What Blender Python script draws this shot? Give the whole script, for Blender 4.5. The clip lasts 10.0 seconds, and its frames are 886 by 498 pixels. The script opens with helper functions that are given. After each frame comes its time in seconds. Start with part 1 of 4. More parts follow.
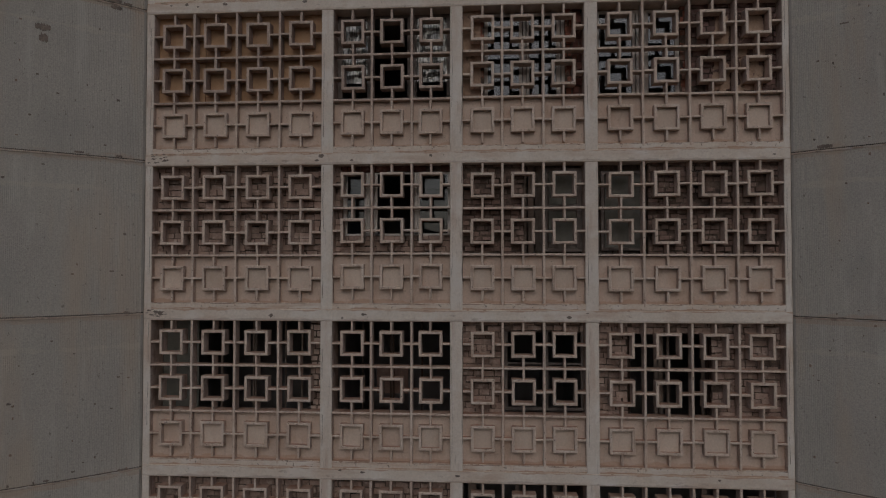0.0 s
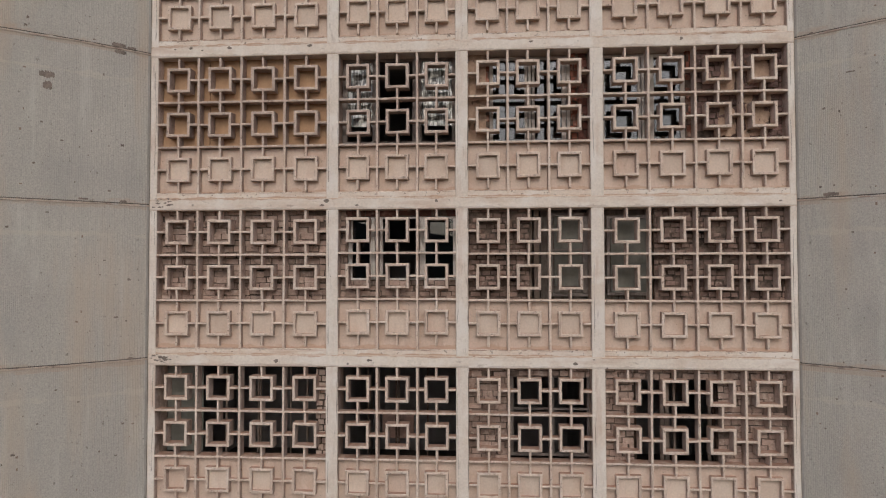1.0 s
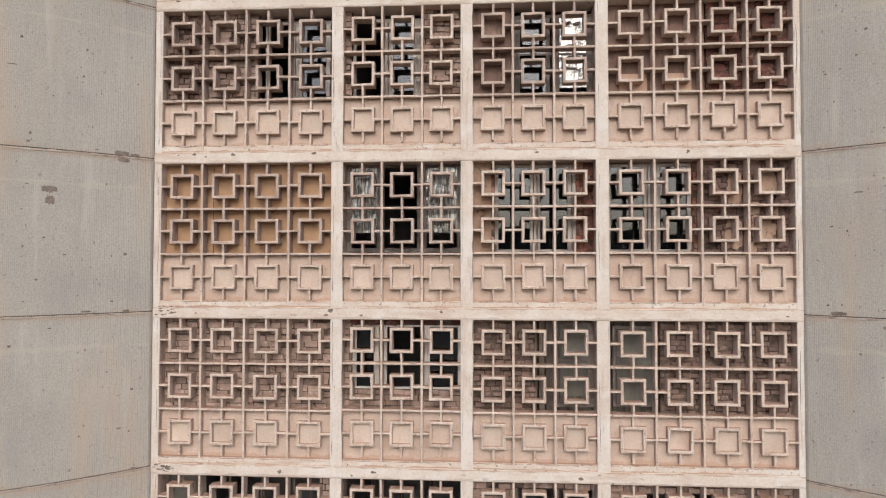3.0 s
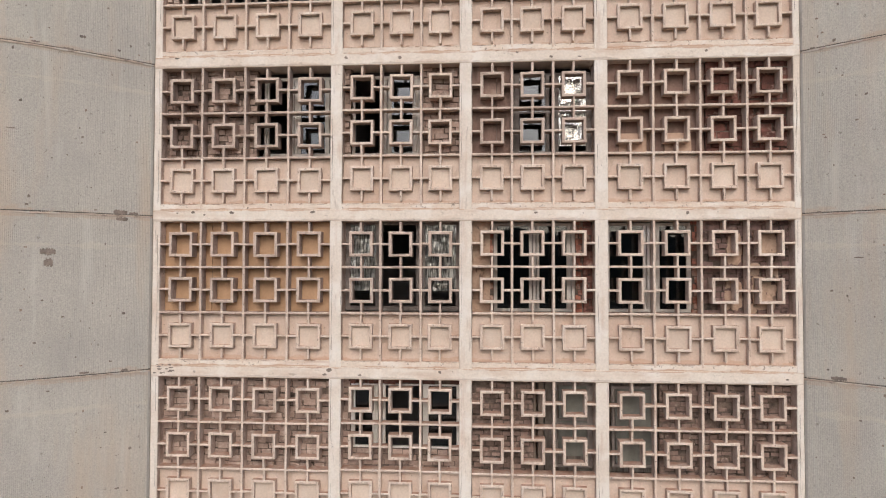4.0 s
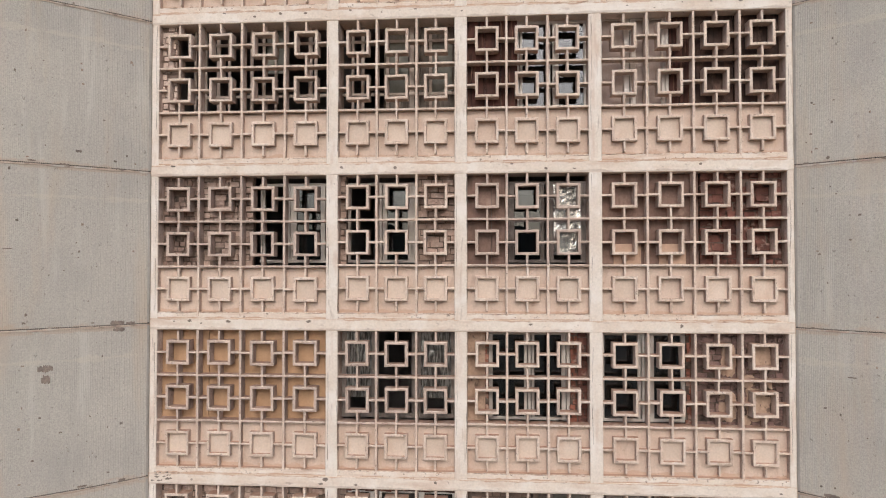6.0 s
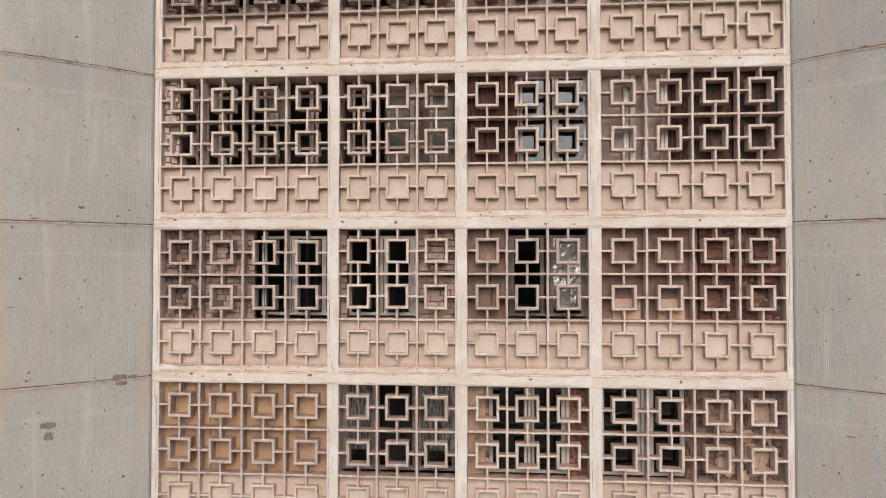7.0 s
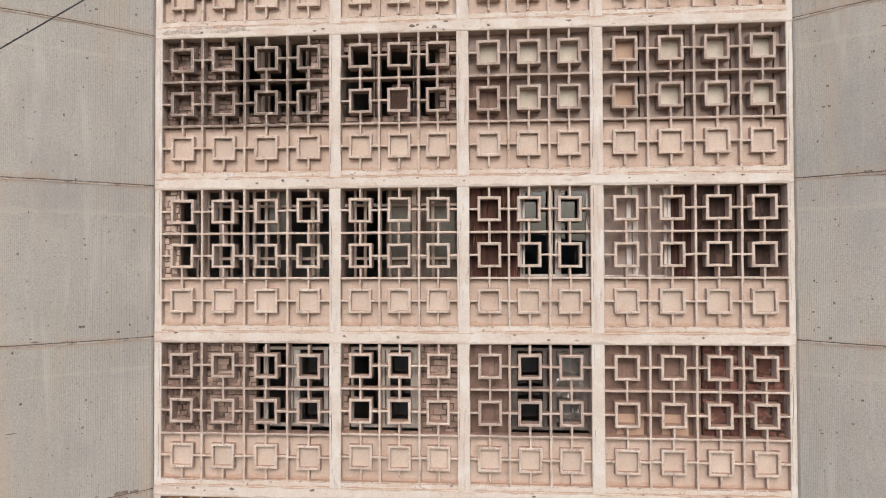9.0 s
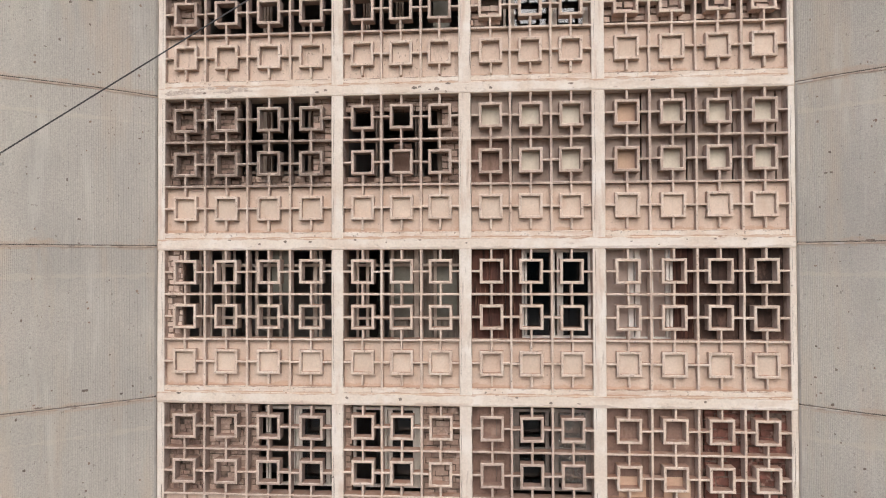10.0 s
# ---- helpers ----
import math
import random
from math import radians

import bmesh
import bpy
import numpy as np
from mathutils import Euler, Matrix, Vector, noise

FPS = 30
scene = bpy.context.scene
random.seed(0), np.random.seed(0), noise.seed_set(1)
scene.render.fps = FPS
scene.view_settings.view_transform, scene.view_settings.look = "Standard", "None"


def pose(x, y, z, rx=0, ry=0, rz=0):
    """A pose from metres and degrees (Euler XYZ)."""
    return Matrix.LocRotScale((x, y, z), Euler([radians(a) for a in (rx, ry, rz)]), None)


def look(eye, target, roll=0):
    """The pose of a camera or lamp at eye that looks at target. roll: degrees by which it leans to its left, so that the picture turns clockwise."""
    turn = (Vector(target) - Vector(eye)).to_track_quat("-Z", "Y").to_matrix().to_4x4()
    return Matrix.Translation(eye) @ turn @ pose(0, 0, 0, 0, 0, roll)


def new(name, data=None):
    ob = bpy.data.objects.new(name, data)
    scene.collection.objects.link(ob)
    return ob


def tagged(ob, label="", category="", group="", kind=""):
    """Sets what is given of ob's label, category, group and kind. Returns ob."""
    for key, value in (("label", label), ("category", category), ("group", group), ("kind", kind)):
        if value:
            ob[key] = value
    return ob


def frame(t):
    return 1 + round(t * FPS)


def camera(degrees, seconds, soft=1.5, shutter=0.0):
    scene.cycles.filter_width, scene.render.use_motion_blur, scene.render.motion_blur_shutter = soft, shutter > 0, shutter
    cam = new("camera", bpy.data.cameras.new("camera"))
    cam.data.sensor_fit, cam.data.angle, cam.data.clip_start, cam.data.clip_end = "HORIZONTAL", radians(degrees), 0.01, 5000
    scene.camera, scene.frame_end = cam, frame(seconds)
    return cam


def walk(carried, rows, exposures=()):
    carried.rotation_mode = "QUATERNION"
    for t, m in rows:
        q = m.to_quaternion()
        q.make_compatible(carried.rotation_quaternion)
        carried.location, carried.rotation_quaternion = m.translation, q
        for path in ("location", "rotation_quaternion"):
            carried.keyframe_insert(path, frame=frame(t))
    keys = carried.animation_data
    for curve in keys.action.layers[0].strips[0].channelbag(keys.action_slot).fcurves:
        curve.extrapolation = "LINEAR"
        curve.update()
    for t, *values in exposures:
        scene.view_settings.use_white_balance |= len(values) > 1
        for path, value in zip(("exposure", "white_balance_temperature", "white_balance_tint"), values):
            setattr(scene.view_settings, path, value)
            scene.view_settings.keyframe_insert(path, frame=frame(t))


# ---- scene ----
cam = camera(70.0, 10.0, 1.1)
PATH = [
    (0, (0.169, -12.007, 19.046), (0.03, -10.013, 19.097), -0.0),
    (0.5, (0.084, -12.012, 19.414), (-0.05, -10.017, 19.472), -0.0),
    (1, (0.018, -12.007, 19.896), (-0.114, -10.012, 19.95), -0.1),
    (1.5, (-0.011, -12.001, 20.4), (-0.145, -10.006, 20.451), -0.0),
    (2, (-0.04, -11.992, 20.998), (-0.172, -9.997, 21.047), -0.0),
    (2.5, (-0.088, -11.994, 21.494), (-0.218, -9.999, 21.546), -0.0),
    (4, (-0.028, -11.994, 23.162), (-0.164, -9.999, 23.214), 0.1),
    (4.5, (-0.002, -12.007, 23.7), (-0.141, -10.012, 23.747), 0.0),
    (5, (0.035, -12.03, 24.269), (-0.102, -10.035, 24.313), 0.1),
    (5.5, (0.074, -12.04, 24.824), (-0.064, -10.045, 24.862), 0.0),
    (7, (0.096, -12.17, 26.391), (-0.045, -10.176, 26.432), -0.0),
    (7.5, (0.108, -12.158, 26.92), (-0.034, -10.164, 26.96), -0.1),
    (8, (0.083, -12.15, 27.456), (-0.057, -10.156, 27.501), -0.1),
    (8.5, (0.05, -12.151, 28.02), (-0.086, -10.156, 28.059), -0.1),
    (9, (0.036, -12.156, 28.657), (-0.102, -10.161, 28.69), -0.2),
    (9.5, (0.051, -12.165, 29.236), (-0.09, -10.17, 29.269), -0.2),
    (10, (0.017, -12.193, 29.861), (-0.124, -10.198, 29.893), -0.2),
]
EXPOSURES = [(0.0, -2.16, 5700, 10), (0.5, -1.29, 5780, 10), (1.0, -0.64, 5880, 10), (1.5, -0.11, 5880, 10), (2.0, -0.06, 5880, 10), (7.0, -0.05, 5880, 10), (10.0, 0.0, 5880, 10)]
walk(cam, [(t, look(eye, target, roll)) for t, eye, target, roll in PATH], EXPOSURES)

# ---- daylight: a bright overcast sky and a very soft sun in front of the building ----
SUN_HIGH, SUN_TURN = 38, 174
world = bpy.data.worlds.new("overcast_sky")
scene.world = world
world.use_nodes = True
wn = world.node_tree.nodes
sky = wn.new("ShaderNodeTexSky")
sky.sky_type = "NISHITA"
sky.sun_disc = False
sky.sun_elevation = radians(SUN_HIGH)
sky.sun_rotation = radians(SUN_TURN)
sky.air_density, sky.dust_density, sky.ozone_density = 1.0, 5.0, 1.0
world.node_tree.links.new(sky.outputs[0], wn["Background"].inputs[0])
wn["Background"].inputs[1].default_value = 0.15
sun_data = bpy.data.lights.new("sun", "SUN")
sun_data.energy, sun_data.angle, sun_data.color = 1.35, radians(150), (1.0, 0.95, 0.88)
sun = new("sun", sun_data)
a, e = radians(SUN_TURN), radians(SUN_HIGH)
sun.matrix_world = look(Vector((math.sin(a) * math.cos(e), math.cos(a) * math.cos(e), math.sin(e))) * 60, (0, 0, 0))


# ---- plan of the facade ----
COLUMNS = [(-6.556, -6.408), (-3.032, -2.798), (-0.535, -0.295), (2.005, 2.250), (5.620, 5.742)]
BAYS = [(-6.408, -3.032, 4), (-2.798, -0.535, 3), (-0.295, 2.005, 3), (2.250, 5.620, 4)]
BARS = [(-5.589, -4.730, -3.866), (-2.047, -1.272), (0.461, 1.238), (3.092, 3.951, 4.796)]
STOREY, FIRST, ROWS = 3.02, 14.965, 8
SCREEN_DEEP, PARAPET_DEEP, BACKING, FILL = 0.215, 0.12, 0.225, 0.35


def top_of(row):
    return FIRST + STOREY * row


# ---- materials ----
def material(name):
    m = bpy.data.materials.new(name)
    m.use_nodes = True
    return m, m.node_tree.nodes, m.node_tree.links, m.node_tree.nodes["Principled BSDF"]


def mixed(nd, ln, fac, a, b, mode="MIX"):
    n = nd.new("ShaderNodeMix")
    n.data_type, n.blend_type = "RGBA", mode
    for value, socket in ((fac, n.inputs[0]), (a, n.inputs[6]), (b, n.inputs[7])):
        if isinstance(value, bpy.types.NodeSocket):
            ln.new(value, socket)
        elif isinstance(value, tuple):
            socket.default_value = (*value, 1)
        else:
            socket.default_value = value
    return n.outputs[2]


def ramp(nd, ln, value, lo, hi, a=0.0, b=1.0):
    n = nd.new("ShaderNodeMapRange")
    ln.new(value, n.inputs[0])
    n.inputs[1].default_value, n.inputs[2].default_value = lo, hi
    n.inputs[3].default_value, n.inputs[4].default_value = a, b
    return n.outputs[0]


def noise_tex(nd, ln, scale, detail=4.0, stretch=(1, 1, 1), kind="noise", shift=0.0, turn=0.0):
    where = nd.new("ShaderNodeNewGeometry").outputs["Position"]
    mp = nd.new("ShaderNodeMapping")
    mp.inputs["Scale"].default_value = stretch
    mp.inputs["Rotation"].default_value = (0.0, turn, 0.0)
    mp.inputs["Location"].default_value = (shift, shift * 0.7, shift * 1.3)
    ln.new(where, mp.inputs[0])
    if kind == "noise":
        n = nd.new("ShaderNodeTexNoise")
        n.inputs["Detail"].default_value = detail
        n.inputs["Roughness"].default_value = 0.6
    else:
        n = nd.new("ShaderNodeTexVoronoi")
    n.inputs["Scale"].default_value = scale
    ln.new(mp.outputs[0], n.inputs["Vector"])
    return n.outputs[0]


def maths(nd, ln, operation, a, b):
    n = nd.new("ShaderNodeMath")
    n.operation = operation
    for value, socket in ((a, n.inputs[0]), (b, n.inputs[1])):
        if isinstance(value, bpy.types.NodeSocket):
            ln.new(value, socket)
        else:
            socket.default_value = value
    return n.outputs[0]


def storey_band(nd, ln, level, half, shift):
    """A ragged line of dirt at one height of every storey: 1 on it, 0 off it."""
    sep = nd.new("ShaderNodeSeparateXYZ")
    ln.new(nd.new("ShaderNodeNewGeometry").outputs["Position"], sep.inputs[0])
    up = maths(nd, ln, "FLOORED_MODULO", maths(nd, ln, "SUBTRACT", sep.outputs[2], FIRST), STOREY)
    off = maths(nd, ln, "DIVIDE", maths(nd, ln, "ABSOLUTE", maths(nd, ln, "SUBTRACT", up, level), 0.0), half)
    rag = ramp(nd, ln, noise_tex(nd, ln, 2.6, 8, (1.0, 1.0, 2.0), shift=shift), 0.35, 0.65, 0.9, -0.9)
    return ramp(nd, ln, maths(nd, ln, "ADD", off, rag), 0.45, 1.0, 1.0, 0.0)


def surface(name, base, other, rough=0.85, patch=1.3, grain=26.0, bump=0.25, bump_scale=60.0, stain=None, stain_amount=0.5,
            streak=True, dust=None, spots=None, spot_scale=2.2, spot_size=0.07, vary=0.0, wear=None, stain_lo=0.5, rub=0.07, wear_lo=0.62, wear_scale=9.0, layers=(), bands=()):
    """A weathered surface: two tones in patches, fine grain, rain streaks, dust on upward faces, small dark spots."""
    m, nd, ln, bs = material(name)
    col = mixed(nd, ln, ramp(nd, ln, noise_tex(nd, ln, patch, 5), 0.35, 0.65), base, other)
    fine = ramp(nd, ln, noise_tex(nd, ln, grain, 3), 0.3, 0.7, 1 - rub, 1 + rub * 0.7)
    gray = nd.new("ShaderNodeCombineColor")
    for k in range(3):
        ln.new(fine, gray.inputs[k])
    col = mixed(nd, ln, 1.0, col, gray.outputs[0], "MULTIPLY")
    if vary:
        rnd = nd.new("ShaderNodeObjectInfo").outputs["Random"]
        tone = ramp(nd, ln, rnd, 0, 1, 1 - vary, 1 + vary)
        g2 = nd.new("ShaderNodeCombineColor")
        for k in range(3):
            ln.new(tone, g2.inputs[k])
        col = mixed(nd, ln, 1.0, col, g2.outputs[0], "MULTIPLY")
    if stain:
        s = noise_tex(nd, ln, 3.2, 6, streak if isinstance(streak, tuple) else (1.0, 1.0, 0.22) if streak else (1, 1, 1), shift=4.0)
        f = maths(nd, ln, "MULTIPLY", ramp(nd, ln, s, stain_lo, stain_lo + 0.25), stain_amount)
        col = mixed(nd, ln, f, col, stain)
    if wear:
        w = noise_tex(nd, ln, wear_scale, 8, shift=9.0)
        col = mixed(nd, ln, ramp(nd, ln, w, wear_lo, wear_lo + 0.07, 0.0, 0.8), col, wear)
    for tone, amount, scale, stretch, lo, hi, shift in layers:
        f = ramp(nd, ln, noise_tex(nd, ln, scale, 7, stretch, shift=shift), lo, hi, 0.0, amount)
        col = mixed(nd, ln, f, col, tone)
    for tone, amount, level, half, shift in bands:
        col = mixed(nd, ln, maths(nd, ln, "MULTIPLY", storey_band(nd, ln, level, half, shift), amount), col, tone)
    if dust:
        sep = nd.new("ShaderNodeSeparateXYZ")
        ln.new(nd.new("ShaderNodeNewGeometry").outputs["True Normal"], sep.inputs[0])
        up = ramp(nd, ln, sep.outputs[2], 0.5, 0.9)
        d = maths(nd, ln, "MULTIPLY", up, ramp(nd, ln, noise_tex(nd, ln, 5.0, 4, shift=2.0), 0.3, 0.6, 0.35, 0.95))
        col = mixed(nd, ln, d, col, dust)
    if spots:
        v = noise_tex(nd, ln, spot_scale, kind="voronoi", shift=1.0)
        wob = noise_tex(nd, ln, 40.0, 3)
        near = ramp(nd, ln, v, spot_size * 0.75, spot_size, 1.0, 0.0)
        f = maths(nd, ln, "MULTIPLY", near, ramp(nd, ln, wob, 0.4, 0.5))
        f = maths(nd, ln, "MULTIPLY", f, ramp(nd, ln, noise_tex(nd, ln, 0.9, 2, shift=7.0), 0.45, 0.55))
        col = mixed(nd, ln, f, col, spots)
    ln.new(col, bs.inputs["Base Color"])
    bs.inputs["Roughness"].default_value = rough
    bs.inputs["Specular IOR Level"].default_value = 0.25
    if bump:
        b = nd.new("ShaderNodeBump")
        b.inputs["Strength"].default_value = bump
        b.inputs["Distance"].default_value = 0.01
        ln.new(noise_tex(nd, ln, bump_scale, 6), b.inputs["Height"])
        ln.new(b.outputs[0], bs.inputs["Normal"])
    return m


ORANGE_DIRT, BROWN_DIRT, BARE = (0.47, 0.30, 0.20), (0.27, 0.19, 0.145), (0.24, 0.185, 0.15)
RUNS = (BROWN_DIRT, 0.55, 2.4, (5.0, 5.0, 0.45), 0.53, 0.70, 21.0)
CHIPS = (BARE, 0.85, 15.0, (1.0, 1.0, 1.0), 0.625, 0.665, 33.0)
SCUFFS = ((0.37, 0.255, 0.19), 0.55, 13.0, (1.0, 1.0, 0.8), 0.55, 0.66, 51.0)
FEW_CHIPS = (BARE, 0.8, 11.0, (1.0, 1.0, 1.0), 0.67, 0.71, 33.0)
WHITER = ((0.77, 0.72, 0.66), 0.55, 1.6, (1.0, 1.0, 1.0), 0.5, 0.62, 41.0)
PAINT_BAND = surface("cream_paint_on_beams", (0.715, 0.64, 0.555), (0.655, 0.555, 0.46), patch=0.9, rub=0.09, spots=(0.12, 0.10, 0.09), spot_size=0.06,
                     layers=(WHITER, (ORANGE_DIRT, 0.42, 1.5, (0.5, 0.5, 3.0), 0.52, 0.68, 3.0), (BROWN_DIRT, 0.5, 6.0, (1.0, 1.0, 2.0), 0.62, 0.72, 8.0), FEW_CHIPS),
                     bands=((ORANGE_DIRT, 0.75, 0.213, 0.030, 5.0), (BROWN_DIRT, 0.35, -0.0, 0.03, 15.0)), dust=(0.55, 0.40, 0.30))
PAINT_COLUMN = surface("cream_paint_on_columns", (0.72, 0.65, 0.57), (0.65, 0.555, 0.465), patch=1.1, rub=0.09, spots=(0.12, 0.10, 0.09), spot_size=0.05,
                       layers=(WHITER, (ORANGE_DIRT, 0.38, 2.2, (3.0, 3.0, 0.4), 0.54, 0.68, 5.0), (BROWN_DIRT, 0.55, 4.0, (4.0, 4.0, 0.5), 0.60, 0.72, 18.0), FEW_CHIPS))
PAINT_SCREEN = surface("pink_cream_paint_on_screens", (0.68, 0.555, 0.455), (0.61, 0.48, 0.385), vary=0.05, rub=0.12,
                       layers=(((0.76, 0.70, 0.63), 0.35, 1.6, (1.0, 1.0, 1.0), 0.5, 0.62, 41.0), SCUFFS, ((0.42, 0.29, 0.215), 0.5, 5.0, (1.0, 1.0, 0.6), 0.51, 0.66, 6.0), RUNS, CHIPS), dust=(0.37, 0.22, 0.155))
PAINT_DUSTY = surface("dusty_mauve_brown_paint_on_screens", (0.58, 0.455, 0.378), (0.45, 0.345, 0.285), vary=0.05, patch=2.2, rub=0.14,
                      layers=(((0.70, 0.59, 0.49), 0.5, 4.0, (1.0, 1.0, 1.0), 0.53, 0.64, 9.0), ((0.28, 0.20, 0.16), 0.6, 4.0, (1.0, 1.0, 0.5), 0.51, 0.66, 6.0), RUNS, CHIPS), dust=(0.30, 0.19, 0.14))
PAINT_SILL = surface("stained_cream_paint_on_sills", (0.71, 0.62, 0.52), (0.65, 0.53, 0.43), patch=2.2, rub=0.10,
                     layers=(WHITER, (ORANGE_DIRT, 0.5, 2.0, (0.4, 0.4, 4.0), 0.5, 0.66, 12.0), CHIPS),
                     bands=((ORANGE_DIRT, 0.8, 0.215, 0.024, 5.0), (BROWN_DIRT, 0.85, 0.332, 0.017, 25.0)), dust=(0.50, 0.32, 0.22))
PAINT_PANEL = surface("pink_paint_on_parapets", (0.65, 0.525, 0.43), (0.59, 0.46, 0.37), rub=0.09,
                      layers=((ORANGE_DIRT, 0.35, 1.8, (1.6, 1.6, 0.8), 0.5, 0.68, 2.0), ((0.40, 0.285, 0.215), 0.40, 4.0, (2.0, 2.0, 0.8), 0.56, 0.70, 14.0),
                              (BARE, 0.6, 18.0, (1.0, 1.0, 1.0), 0.66, 0.70, 19.0)), bands=((ORANGE_DIRT, 0.5, 0.345, 0.05, 35.0),), dust=(0.46, 0.26, 0.17))
PANEL_DRIP = surface("pink_paint_with_dark_drips", (0.68, 0.56, 0.465), (0.62, 0.49, 0.40), rub=0.09,
                     layers=(((0.30, 0.22, 0.175), 0.55, 3.0, (3.0, 3.0, 0.8), 0.54, 0.70, 4.0), (BARE, 0.75, 11.0, (1.3, 1.3, 0.8), 0.60, 0.66, 9.0)), dust=(0.46, 0.28, 0.19))
PANEL_PALE = surface("pale_cream_paint_in_boxes", (0.66, 0.545, 0.447), (0.605, 0.483, 0.385), patch=2.0, vary=0.07, rub=0.09,
                     layers=((ORANGE_DIRT, 0.30, 2.2, (1.6, 1.6, 0.8), 0.52, 0.70, 4.0), ((0.42, 0.31, 0.235), 0.35, 6.0, (2.0, 2.0, 0.9), 0.60, 0.72, 16.0)))
PALE_INSET = surface("pale_grey_green_paint_in_boxes", (0.67, 0.61, 0.51), (0.58, 0.52, 0.425), patch=3.0, stain=(0.46, 0.38, 0.30), stain_amount=0.5)
DULL_PANEL = surface("dull_mauve_brown_paint", (0.52, 0.43, 0.375), (0.42, 0.34, 0.29), patch=2.0, stain=(0.22, 0.165, 0.135), stain_amount=0.6, streak=(2.0, 2.0, 0.4))
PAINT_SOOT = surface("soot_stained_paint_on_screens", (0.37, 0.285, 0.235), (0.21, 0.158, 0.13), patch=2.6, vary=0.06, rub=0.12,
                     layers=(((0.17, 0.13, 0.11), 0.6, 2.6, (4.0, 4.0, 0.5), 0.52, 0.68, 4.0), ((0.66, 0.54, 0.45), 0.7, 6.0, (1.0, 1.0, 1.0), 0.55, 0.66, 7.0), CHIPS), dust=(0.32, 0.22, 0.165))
GRIME = surface("grimy_worn_edges", (0.44, 0.32, 0.245), (0.70, 0.585, 0.48), patch=5.0, grain=45.0, rub=0.2, layers=(((0.16, 0.115, 0.09), 0.85, 8.0, (1.0, 1.0, 1.0), 0.58, 0.66, 4.0), ((0.74, 0.65, 0.55), 0.7, 3.0, (1.0, 1.0, 1.0), 0.48, 0.6, 14.0)))
DIRT_LINE = surface("orange_dirt_on_ledges", (0.52, 0.37, 0.265), (0.68, 0.58, 0.48), patch=2.0, grain=50.0, rub=0.15, stain=(0.34, 0.23, 0.17), stain_amount=0.6, streak=False)
RIBBED = surface("grey_ribbed_concrete", (0.575, 0.535, 0.475), (0.51, 0.475, 0.425), patch=0.45, grain=34.0, rub=0.20, bump=0.5, bump_scale=40.0, vary=0.04,
                 spots=(0.17, 0.125, 0.10), spot_scale=5.0, spot_size=0.085,
                 layers=(((0.38, 0.362, 0.335), 0.45, 0.9, (1.0, 1.0, 0.5), 0.52, 0.70, 11.0), ((0.58, 0.47, 0.36), 0.45, 0.8, (2.2, 2.2, 0.3), 0.52, 0.68, 23.0),
                         ((0.70, 0.67, 0.61), 0.35, 1.3, (3.0, 3.0, 0.35), 0.55, 0.68, 31.0), ((0.22, 0.19, 0.165), 0.7, 13.0, (1.0, 1.0, 0.8), 0.64, 0.70, 37.0)),
                 bands=(((0.52, 0.39, 0.285), 0.45, 0.07, 0.09, 45.0), ((0.66, 0.60, 0.50), 0.35, 2.52, 0.05, 55.0)))
# Smooth, grimy strip; its darker tone also carries corner shade beside the facade.
EDGE_CEMENT = surface("smooth_grimy_shaded_cement", (0.46, 0.435, 0.395), (0.37, 0.345, 0.31), patch=2.5, stain=(0.20, 0.175, 0.15), stain_amount=0.6, streak=(3.0, 3.0, 0.4), stain_lo=0.48)
# Bar sides: dirty copies of the front paints, darkened for side shade.
PAINT_SIDE = surface("shaded_dirty_pink_paint_on_bar_sides", (0.59, 0.47, 0.395), (0.45, 0.345, 0.285), patch=3.0, rub=0.14, layers=(((0.24, 0.17, 0.135), 0.7, 3.5, (2.0, 2.0, 0.6), 0.50, 0.66, 4.0), ((0.69, 0.575, 0.48), 0.5, 5.0, (1.0, 1.0, 0.7), 0.56, 0.66, 9.0), CHIPS))
SIDE_DUSTY = surface("shaded_mauve_paint_on_bar_sides", (0.45, 0.345, 0.29), (0.33, 0.245, 0.205), patch=3.0, rub=0.14, layers=(((0.17, 0.125, 0.10), 0.7, 3.5, (2.0, 2.0, 0.6), 0.50, 0.66, 4.0), CHIPS))
MORTAR_BEAD = surface("tan_joint_mortar", (0.52, 0.43, 0.345), (0.40, 0.31, 0.25), grain=40.0, patch=5.0, rub=0.2, layers=(((0.20, 0.155, 0.13), 0.8, 5.0, (1.0, 1.0, 1.5), 0.56, 0.64, 4.0), ((0.52, 0.485, 0.435), 0.8, 2.5, (1.0, 1.0, 1.0), 0.52, 0.6, 14.0)))
DARK_GAP = surface("dark_joint", (0.15, 0.125, 0.105), (0.08, 0.068, 0.06), patch=4.0, grain=30.0, rub=0.2)
RUST = surface("brown_flecks", (0.34, 0.25, 0.195), (0.24, 0.18, 0.145), patch=8.0)
POUR_LINE = surface("pale_pour_lines", (0.53, 0.48, 0.42), (0.44, 0.405, 0.36), patch=3.0, grain=40.0, rub=0.25)
CEMENT_PATCH = surface("grey_brown_repair_mortar", (0.28, 0.225, 0.185), (0.17, 0.14, 0.12), patch=7.0, grain=40.0, rub=0.25)
BRICK = surface("pinkish_clay_brick", (0.46, 0.345, 0.285), (0.35, 0.255, 0.21), patch=6.0, vary=0.22, rub=0.15, bump=0.6, layers=(((0.60, 0.50, 0.42), 0.7, 7.0, (1.0, 1.0, 1.0), 0.54, 0.66, 5.0), ((0.16, 0.115, 0.09), 0.7, 9.0, (1.0, 1.0, 1.0), 0.58, 0.68, 15.0)))
